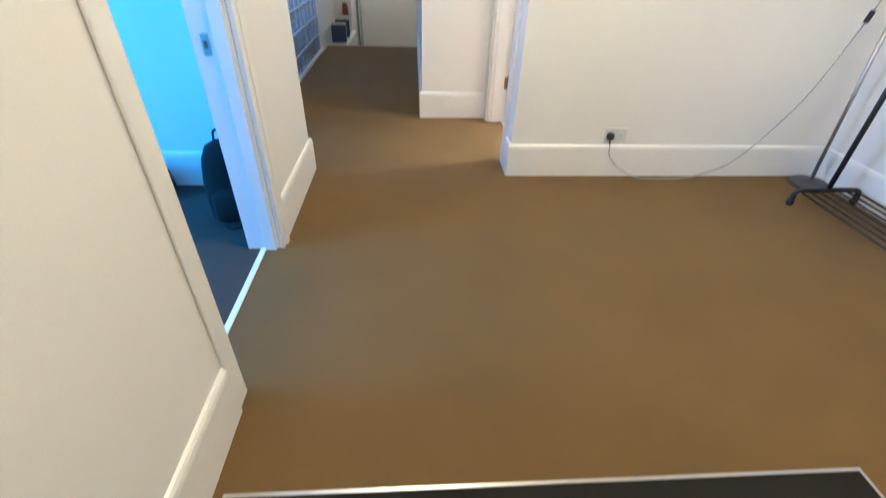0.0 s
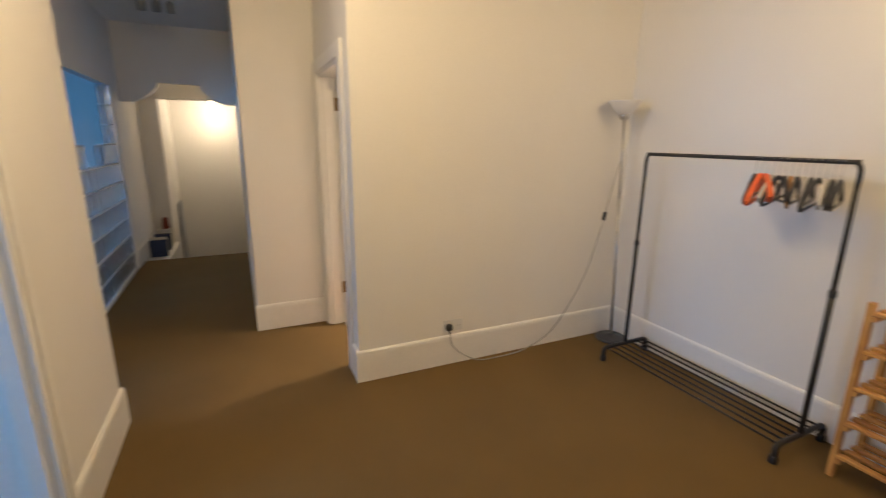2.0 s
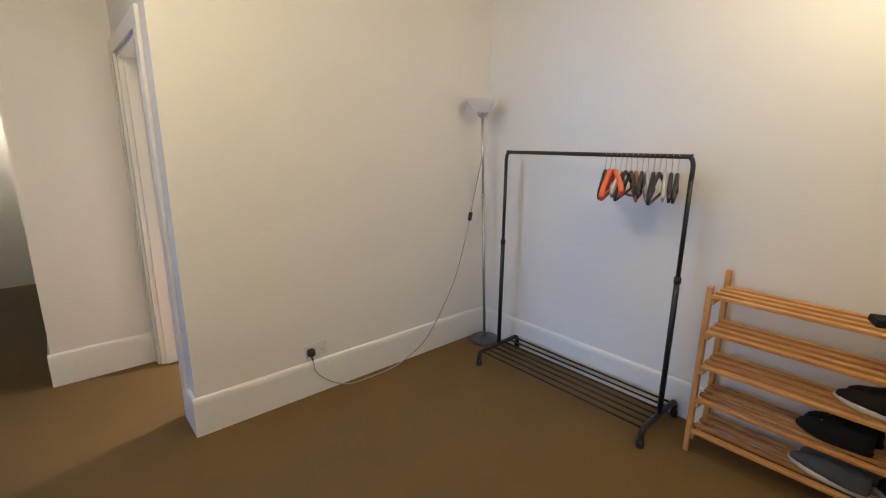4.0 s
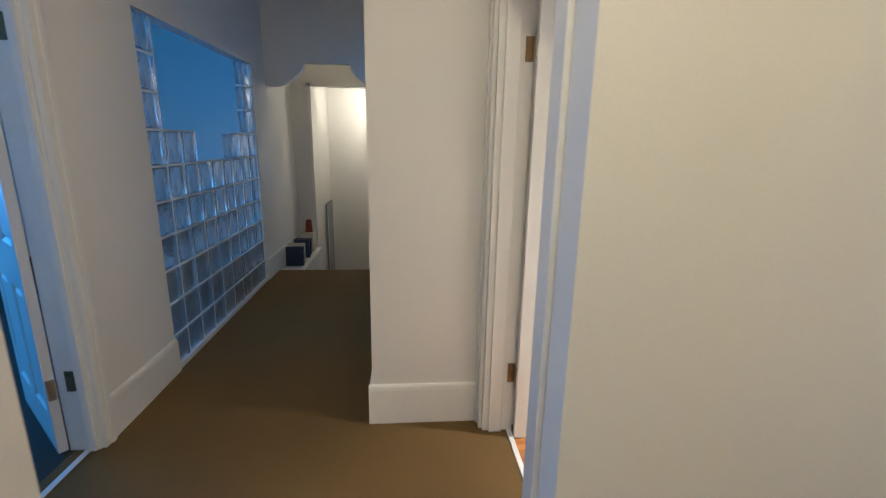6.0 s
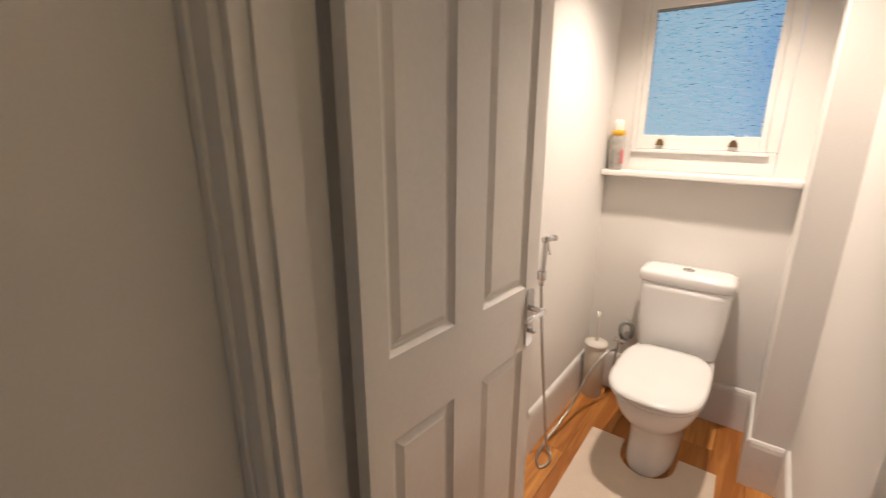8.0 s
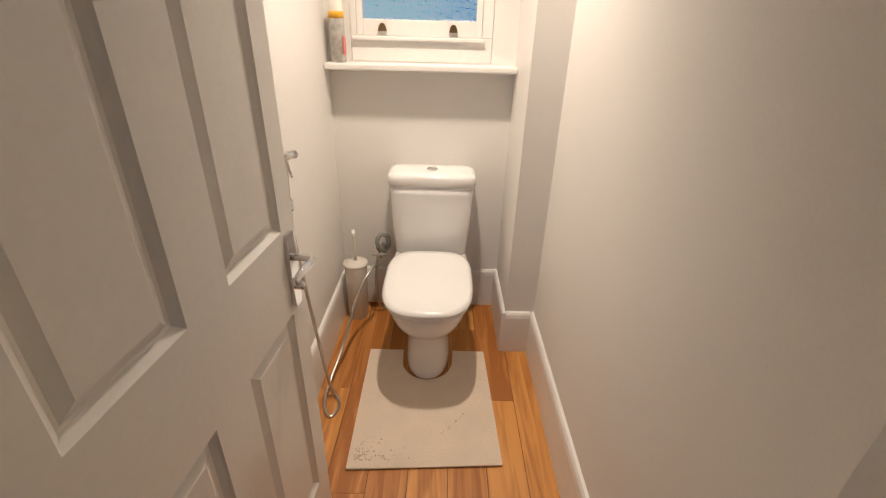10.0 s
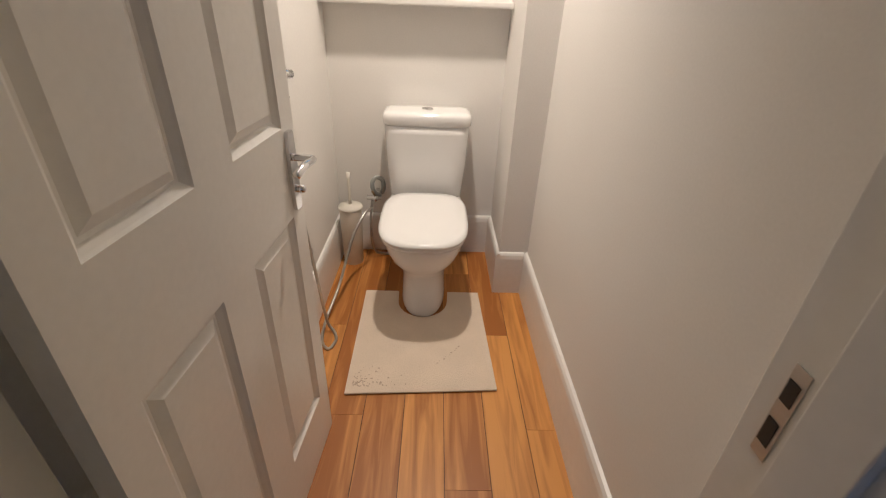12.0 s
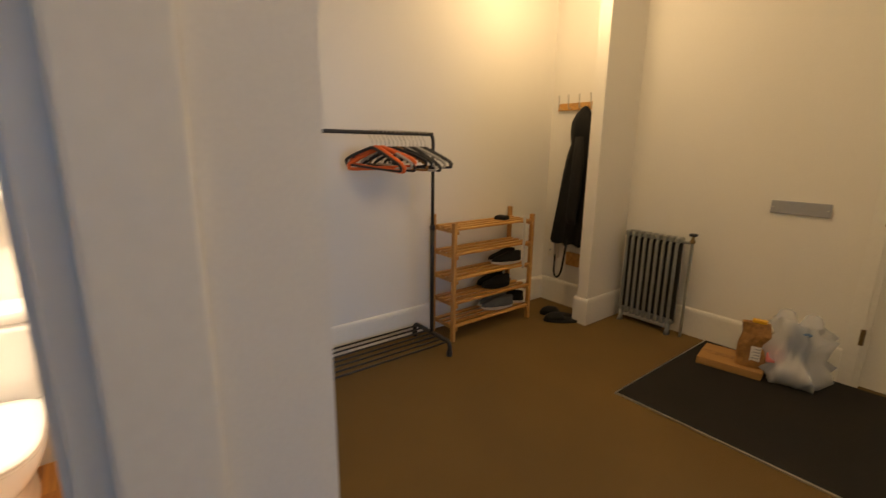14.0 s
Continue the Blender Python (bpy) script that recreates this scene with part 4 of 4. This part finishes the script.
# ---- front door mat well, parcels, bag, plate ----
structure("mat_well", boxes((-1.2, 0.752, -3.325, -2.088, 0.0, 0.006)), COIR, "dark coir mat let into the carpet", "doormat")
structure("mat_trim", boxes((-1.2, 0.762, -2.088, -2.077, 0.0, 0.008), (0.752, 0.762, -3.325, -2.088, 0.0, 0.008)), STEEL, "pale metal trim round the coir mat", "trim")
vent = thing("wall_plate", "grey plastic plate screwed to the entry wall", "wall plate", (0.335, -3.345, 1.066))
part("plate", box(bmesh.new(), -0.158, 0.158, 0, 0.014, -0.042, 0.042, 0.004), PLATE, vent)
for x in (-0.145, 0.145):
    bm = turned([(0.005, 0), (0.004, 0.0015)], 10)
    bmesh.ops.transform(bm, matrix=Matrix.Translation((x, 0.014, 0)) @ Matrix.Rotation(radians(-90), 4, "X"), verts=bm.verts)
    part("screw_head", bm, STEEL, vent)
flat = thing("parcel", "flat brown cardboard parcel lying on the mat", "parcel", (0.475, -3.04, 0.008), 10)
part("carton", box(bmesh.new(), -0.18, 0.19, -0.15, 0.14, 0, 0.052, 0.006), CARD, flat)
part("tape", box(bmesh.new(), -0.18, 0.19, -0.02, 0.03, 0.0525, 0.0535), KRAFT, flat, "glossy brown tape")
upr = thing("paper_bag", "crumpled brown paper bag standing on the parcel's edge", "paper bag", (0.365, -3.02, 0.061), 12)
rings = [[(x + 0.008 * math.sin(50 * z + 20 * y), y + 0.007 * math.sin(43 * z + 25 * x), z) for x, y, z in oval(0, 0, z, a, b, 4.0, 24)] for z, a, b in ((0, 0.082, 0.055), (0.05, 0.086, 0.057), (0.14, 0.082, 0.05), (0.22, 0.08, 0.042), (0.29, 0.076, 0.028))]
part("paper", loft(bmesh.new(), rings), KRAFT, upr)
part("sticker", box(bmesh.new(), -0.045, 0.01, 0.059, 0.0615, 0.05, 0.15), LABEL, upr, "white printed label")
for k in range(4):
    part("print_line", boxes((-0.04, 0.0 - 0.008 * (k % 2), 0.0618, 0.0624, 0.07 + 0.02 * k, 0.076 + 0.02 * k)), PLATE, upr)
part("orange_pack", box(bmesh.new(), -0.05, 0.03, -0.02, 0.02, 0.291, 0.315, 0.008), YELLOW, upr, "orange packet in the bag's mouth")
bag = thing("carrier_bag", "full pale translucent plastic carrier bag on the mat", "plastic bag", (0.17, -3.08, 0.008))


def bag_rings(grow, amp):
    out = []
    for z, a, b in ((0, 0.10, 0.08), (0.015, 0.14, 0.11), (0.06, 0.165, 0.125), (0.12, 0.165, 0.12), (0.18, 0.15, 0.105), (0.24, 0.14, 0.085), (0.30, 0.13, 0.065), (0.35, 0.125, 0.05), (0.39, 0.12, 0.035)):
        ring = []
        for x, y, q in oval(0, 0, z, a * grow, b * grow, 2.2, 64):
            n = amp * (noise.noise(Vector((x * 9, y * 9, z * 8))) + 0.7 * noise.noise(Vector((x * 24, y * 24, z * 18 + 4))) + 0.35 * noise.noise(Vector((x * 60, y * 60, z * 40))))
            k = 1 + n / max(a, 0.05)
            ring.append((x * k, y * k, z + 0.5 * n * (z > 0.02)))
        out.append(ring)
    return out


part("film", loft(bmesh.new(), bag_rings(1.0, 0.085), False), FILM, bag, "crinkled translucent film", True)
for sx in (-0.06, 0.07):
    part("bag_handle", loft(bmesh.new(), [[(x + sx + 0.3 * sx * (z - 0.38), y + 0.03 * math.sin(9 * z), z) for x, y, _ in oval(0, 0, 0, w, 0.012, 2, 12)] for z, w in ((0.36, 0.065), (0.39, 0.06), (0.42, 0.05), (0.445, 0.04), (0.455, 0.02))]), FILM, bag, "", True)
part("contents", loft(bmesh.new(), bag_rings(0.72, 0.07)[:4]), material("mixed_rubbish", (0.62, 0.60, 0.58), 0.6, vary=0.4, scale=16, grain=40, second=(0.25, 0.3, 0.42)), bag, "jumbled pale packaging", True)
bluepack = material("blue_packet", (0.10, 0.19, 0.36), 0.4, vary=0.3, scale=12, grain=50, bump=0.3)
for name, mat, (x, y, z), (a, c, d), (rx, rz), lab in (("packet", PINK, (0.085, 0.05, 0.16), (0.045, 0.03, 0.05), (20, 30), "pink printed packet"), ("packet", bluepack, (-0.02, 0.0, 0.27), (0.055, 0.03, 0.09), (-18, 15), "blue packet"),
        ("carton", LABEL, (-0.07, 0.06, 0.10), (0.03, 0.025, 0.06), (35, 50), "white paper cup sleeve"), ("carton", LABEL, (0.04, -0.02, 0.22), (0.05, 0.025, 0.07), (12, -25), "white folded carton")):
    bm = box(bmesh.new(), -a, a, -c, c, -d, d, 0.012)
    bmesh.ops.transform(bm, matrix=Matrix.Translation((x, y, z)) @ Matrix.Rotation(radians(rz), 4, "Z") @ Matrix.Rotation(radians(rx), 4, "X"), verts=bm.verts)
    part(name, bm, mat, bag, lab)

# ---- toilet ----
wc = thing("toilet", "white close-coupled ceramic toilet with closed lid", "toilet", (1.99, 0.655, 0))


def pan_ring(z, front, back, half, p=2.5, n=36):
    """A plan that is rounder at the front; the front lies towards -x."""
    out = []
    for i in range(n):
        t = 2 * math.pi * i / n
        c, s = math.cos(t), math.sin(t)
        q = p if c < 0 else 4.0
        x = math.copysign(abs(c) ** (2 / q), c)
        y = math.copysign(abs(s) ** (2 / q), s)
        cx, a = (front + back) / 2, (back - front) / 2
        out.append((cx + a * x, half * y, z))
    return out


part("pan", loft(bmesh.new(), [pan_ring(z, f, b, h) for z, f, b, h in ((0, -0.595, -0.08, 0.098), (0.012, -0.60, -0.075, 0.102), (0.04, -0.595, -0.08, 0.099), (0.14, -0.59, -0.08, 0.098), (0.21, -0.605, -0.07, 0.108), (0.25, -0.635, -0.05, 0.135), (0.29, -0.676, -0.03, 0.160), (0.33, -0.702, -0.02, 0.172), (0.385, -0.715, -0.015, 0.177), (0.397, -0.71, -0.02, 0.172))]), CERAMIC, wc, "", True)
part("seat", loft(bmesh.new(), [pan_ring(z, f, b, h, 2.7) for z, f, b, h in ((0.399, -0.718, -0.235, 0.174), (0.402, -0.728, -0.228, 0.181), (0.412, -0.730, -0.228, 0.182), (0.416, -0.726, -0.23, 0.180))]), SEATMAT, wc, "", True)
part("lid", loft(bmesh.new(), [pan_ring(z, f, b, h, 2.9) for z, f, b, h in ((0.418, -0.728, -0.222, 0.180), (0.421, -0.734, -0.216, 0.184), (0.432, -0.733, -0.216, 0.183), (0.440, -0.71, -0.225, 0.170), (0.443, -0.64, -0.26, 0.125))]), SEATMAT, wc, "", True)
for y in (-0.07, 0.07):
    part("lid_hinge", box(bmesh.new(), -0.232, -0.20, y - 0.02, y + 0.02, 0.398, 0.43, 0.005), CHROME, wc)


def tank(z, a, b, cx=-0.098):
    return oval(cx, 0, z, a, b, 6.0, 40)


part("cistern", loft(bmesh.new(), [tank(z, a, b) for z, a, b in ((0.397, 0.080, 0.160), (0.41, 0.088, 0.170), (0.55, 0.092, 0.184), (0.70, 0.094, 0.190), (0.735, 0.094, 0.191))]), CERAMIC, wc, "", True)
cl = part("cistern_lid", loft(bmesh.new(), [tank(z, a, b) for z, a, b in ((0.737, 0.094, 0.19), (0.742, 0.098, 0.198), (0.776, 0.098, 0.199), (0.788, 0.093, 0.193), (0.794, 0.075, 0.172), (0.795, 0.04, 0.10))]), CERAMIC, wc, "", True)
fb = part("flush_button", turned([(0.026, 0.795), (0.026, 0.799), (0.022, 0.801)], 24, -0.10, 0.0), CHROME, cl, "round chrome dual flush button", True)
part("button_split", boxes((-0.101, -0.099, -0.021, 0.021, 0.8005, 0.8016)), BLACK, fb)

rug = thing("pedestal_mat", "cream towelling pedestal mat with a brownish worn corner", "mat", (0.0, 0.0, 0.004))
outl = [(0.945, 0.915), (1.575, 0.925), (1.575, 0.77)]
for k in range(13):
    a = math.pi * k / 12
    outl.append((1.50 - 0.118 * math.sin(a), 0.655 + 0.112 * math.cos(a)))
outl += [(1.575, 0.54), (1.575, 0.395), (0.975, 0.37)]
part("mat_body", prism(outl, "z", 0.0, 0.009), RUGMAT, rug)
random.seed(9)
bm = bmesh.new()
for k in range(85):
    x, y = 0.975 + abs(random.gauss(0, 0.04)), 0.895 - abs(random.gauss(0, 0.06))
    r = random.uniform(0.0012, 0.0038)
    loft(bm, [oval(x, y, 0.009, r, r * random.uniform(0.5, 1.6), 2, 7), oval(x, y, 0.0105, r * 0.7, r * 0.6, 2, 7)])
for k in range(9):
    x, y = 1.10 + 0.012 * k, 0.585 - 0.011 * k + random.uniform(-0.005, 0.005)
    r = random.uniform(0.002, 0.005)
    loft(bm, [oval(x, y, 0.009, r, r, 2, 7), oval(x, y, 0.0103, r * 0.7, r * 0.6, 2, 7)])
tagged(part("worn_patch", bm, RUGSTAIN, rug, "brownish worn patches in the pile"), kind="stuff")
part("hem", tube([(0.943, 0.914, 0.0065), (0.973, 0.371, 0.0065)], 0.0032, 8), RUGMAT, rug, "", True)

brush = thing("toilet_brush", "cream plastic toilet brush in a tall holder", "toilet brush", (1.86, 1.03, 0))
part("holder", turned([(0.046, 0), (0.049, 0.004), (0.055, 0.26), (0.056, 0.302), (0.053, 0.307)], 28), PLASTIC, brush, "", True)
part("holder_lid", turned([(0.060, 0.308), (0.062, 0.313), (0.059, 0.323), (0.015, 0.331)], 28), PLASTIC, brush, "", True)
part("brush_handle", turned([(0.009, 0.328), (0.007, 0.36), (0.0075, 0.46), (0.009, 0.495), (0.006, 0.489)], 14), PLASTIC, brush, "", True)

spray = thing("bidet_spray", "chrome bidet spray with a steel hose hung on the wall", "bidet spray")
part("wall_bracket", box(bmesh.new(), 1.172, 1.206, 1.085, 1.115, 0.865, 0.900, 0.004), CHROME, spray)
part("holder_ring", tube([(1.189, 1.078, 0.865), (1.189, 1.076, 0.897)], 0.017, 14), CHROME, spray, "", True)
part("spray_head", tube(curve_points([(1.189, 1.078, 0.84), (1.189, 1.074, 0.93), (1.190, 1.072, 1.0), (1.192, 1.07, 1.024)], 5), 0.0105, 10), CHROME, spray, "", True)
part("nozzle", tube([(1.178, 1.074, 1.026), (1.215, 1.062, 1.03), (1.238, 1.052, 1.026)], 0.0125, 12), CHROME, spray, "", True)
part("trigger", tube([(1.20, 1.066, 1.012), (1.206, 1.058, 0.965)], 0.005, 8), CHROME, spray, "", True)
part("hose", tube(curve_points([(1.189, 1.078, 0.845), (1.19, 1.068, 0.72), (1.215, 1.062, 0.52), (1.25, 1.055, 0.30), (1.275, 1.048, 0.12), (1.285, 1.04, 0.04), (1.27, 1.015, 0.010), (1.22, 1.0, 0.009), (1.17, 1.02, 0.009), (1.22, 1.055, 0.012), (1.33, 1.06, 0.03), (1.50, 1.03, 0.10), (1.64, 0.985, 0.26), (1.73, 0.94, 0.34), (1.80, 0.91, 0.345)], 9), 0.0065, 8), STEEL, spray, "flexible steel hose", True)
tap = thing("stop_tap", "chrome stop tap with coiled supply hose beside the cistern", "valve", (1.90, 0.905, 0.36))
part("tap_body", tube([(0.08, 0, 0), (-0.04, 0, 0)], 0.014, 12), CHROME, tap, "", True)
part("tap_body_tee", tube([(-0.01, -0.03, -0.005), (-0.01, 0.045, -0.005)], 0.011, 12), CHROME, tap, "", True)
part("tap_lever", tube([(-0.03, 0.0, 0.012), (-0.05, 0.012, 0.045)], 0.005, 8), BRASS, tap, "", True)
part("supply_hose", tube(curve_points([(0.0, -0.02, 0.0), (-0.035, 0.005, 0.04), (-0.035, 0.012, 0.08), (-0.02, -0.005, 0.105), (-0.01, -0.035, 0.09), (-0.015, -0.04, 0.05), (0.0, -0.03, 0.02)], 8), 0.011, 8), IRON, tap, "coiled braided hose", True)
part("waste_hose", tube(curve_points([(0.0, 0.02, -0.02), (-0.02, 0.03, -0.15), (-0.01, 0.02, -0.30), (0.02, -0.03, -0.345), (0.04, -0.10, -0.348)], 6), 0.007, 8), STEEL, tap, "", True)
# ---- toilet window ----
win = thing("window_1", "small white sash window with blue obscured glass", "window", kind="structure")
for r in ((2.002, 2.10, 0.411, 0.455, 1.3355, 2.079), (2.002, 2.10, 0.985, 1.009, 1.3355, 2.079), (2.002, 2.10, 0.4555, 0.9845, 2.0, 2.079), (2.002, 2.10, 0.411, 1.009, 1.236, 1.335)):
    part("window_frame", box(bmesh.new(), *r, 0.003), GLOSS, win)
sash = part("sash_stile", box(bmesh.new(), 2.012, 2.05, 0.456, 0.482, 1.336, 1.998, 0.003), GLOSS, win)
part("sash_stile", box(bmesh.new(), 2.012, 2.05, 0.958, 0.984, 1.336, 1.998, 0.003), GLOSS, win)
part("sash_rail", box(bmesh.new(), 2.012, 2.05, 0.482, 0.958, 1.336, 1.398, 0.003), GLOSS, win)
part("sash_rail", box(bmesh.new(), 2.012, 2.05, 0.482, 0.958, 1.952, 1.998, 0.003), GLOSS, win)
part("glazing_shadow_bar", boxes((2.016, 2.03, 0.482, 0.958, 1.940, 1.952)), IRON, win)
pane = part("pane", boxes((2.028, 2.034, 0.482, 0.958, 1.398, 1.942)), OBSCURED, win, "rippled obscured glass")
pane.visible_shadow = False
for y in (0.876, 0.577):
    bm = loft(bmesh.new(), [[(2.012 - q, y + yy, 1.360 + zz) for yy, zz in ((-0.018, -0.006), (0.018, -0.006), (0.014, 0.012), (0.006, 0.024), (-0.006, 0.024), (-0.014, 0.012))] for q in (0.0, 0.012, 0.016)])
    part("sash_lift", bm, BRASS, win, "dark bronze sash lift")
part("window_stop", box(bmesh.new(), 1.984, 1.9985, 0.445, 1.0, 1.318, 1.334, 0.004), GLOSS, win)
sill = structure("window_sill", box(bmesh.new(), 1.905, 2.0, 0.306, 1.114, 1.205, 1.232, 0.007), GLOSS, "deep white painted window sill", "sill")
back = structure("backdrop", boxes((2.60, 2.61, -1.6, 2.9, -0.2, 4.2)), OUTSIDE, "bright blue daylight outside the window", "backdrop")
can = thing("air_freshener", "air freshener spray can with yellow cap on the sill", "spray can", (1.95, 1.055, 1.232))
part("tin", turned([(0.028, 0), (0.031, 0.003), (0.031, 0.16), (0.027, 0.175)], 24), CANMAT, can, "", True)
part("printed_band", turned([(0.0314, 0.165), (0.0314, 0.185), (0.029, 0.19)], 24), YELLOW, can, "", True)
part("cap", turned([(0.027, 0.18), (0.028, 0.19), (0.026, 0.225), (0.018, 0.238), (0.008, 0.24)], 24), PLASTIC, can, "pale domed cap", True)
part("flower_print", box(bmesh.new(), -0.028, -0.002, -0.034, -0.026, 0.03, 0.10, 0.003), PINK, can, "pink flower print")

# ---- laminate floor and glass blocks, piece by piece ----
tfloor = structure("floor_toilet", boxes((0.15, 2.0, 0.175, 1.115, -0.1, 0.0004)), material("underlay", (0.13, 0.055, 0.018), 0.6), "oak-coloured laminate floor of the toilet", "floor")
PW = 0.1367
meshes = {}
for k in range(7):
    lo, hi = max(0.177, 0.1536 + k * PW), min(1.113, 0.1536 + (k + 1) * PW)
    x = 0.152 - (0.443 + (5 - k) * 0.47) % 1.15
    while x < 2.0:
        a, b = max(x, 0.152), min(x + 1.15, 1.998)
        x += 1.15
        if b - a < 0.03:
            continue
        key = (round(b - a, 3), round(hi - lo, 4))
        if key not in meshes:
            bm = box(bmesh.new(), -key[0] / 2 + 0.0006, key[0] / 2 - 0.0006, -key[1] / 2 + 0.0013, key[1] / 2 - 0.0013, 0.0005, 0.004)
            me = bpy.data.meshes.new("plank")
            bm.to_mesh(me)
            bm.free()
            me.materials.append(PLANK)
            meshes[key] = me
        ob = new("plank", meshes[key])
        ob.location = ((a + b) / 2, (lo + hi) / 2, 0)
        ob.parent = tfloor
for c in range(COLS):
    for r in range(ROWS):
        if r < 6 or (r == 6 and (c < 3 or c > 5)) or c in (0, COLS - 1):
            ob = new("glass_block", BLOCK)
            ob.location = (-1.906, 1.78 + (c + 0.5) * CW, 0.006 + (r + 0.5) * RH)
            ob.parent = screen
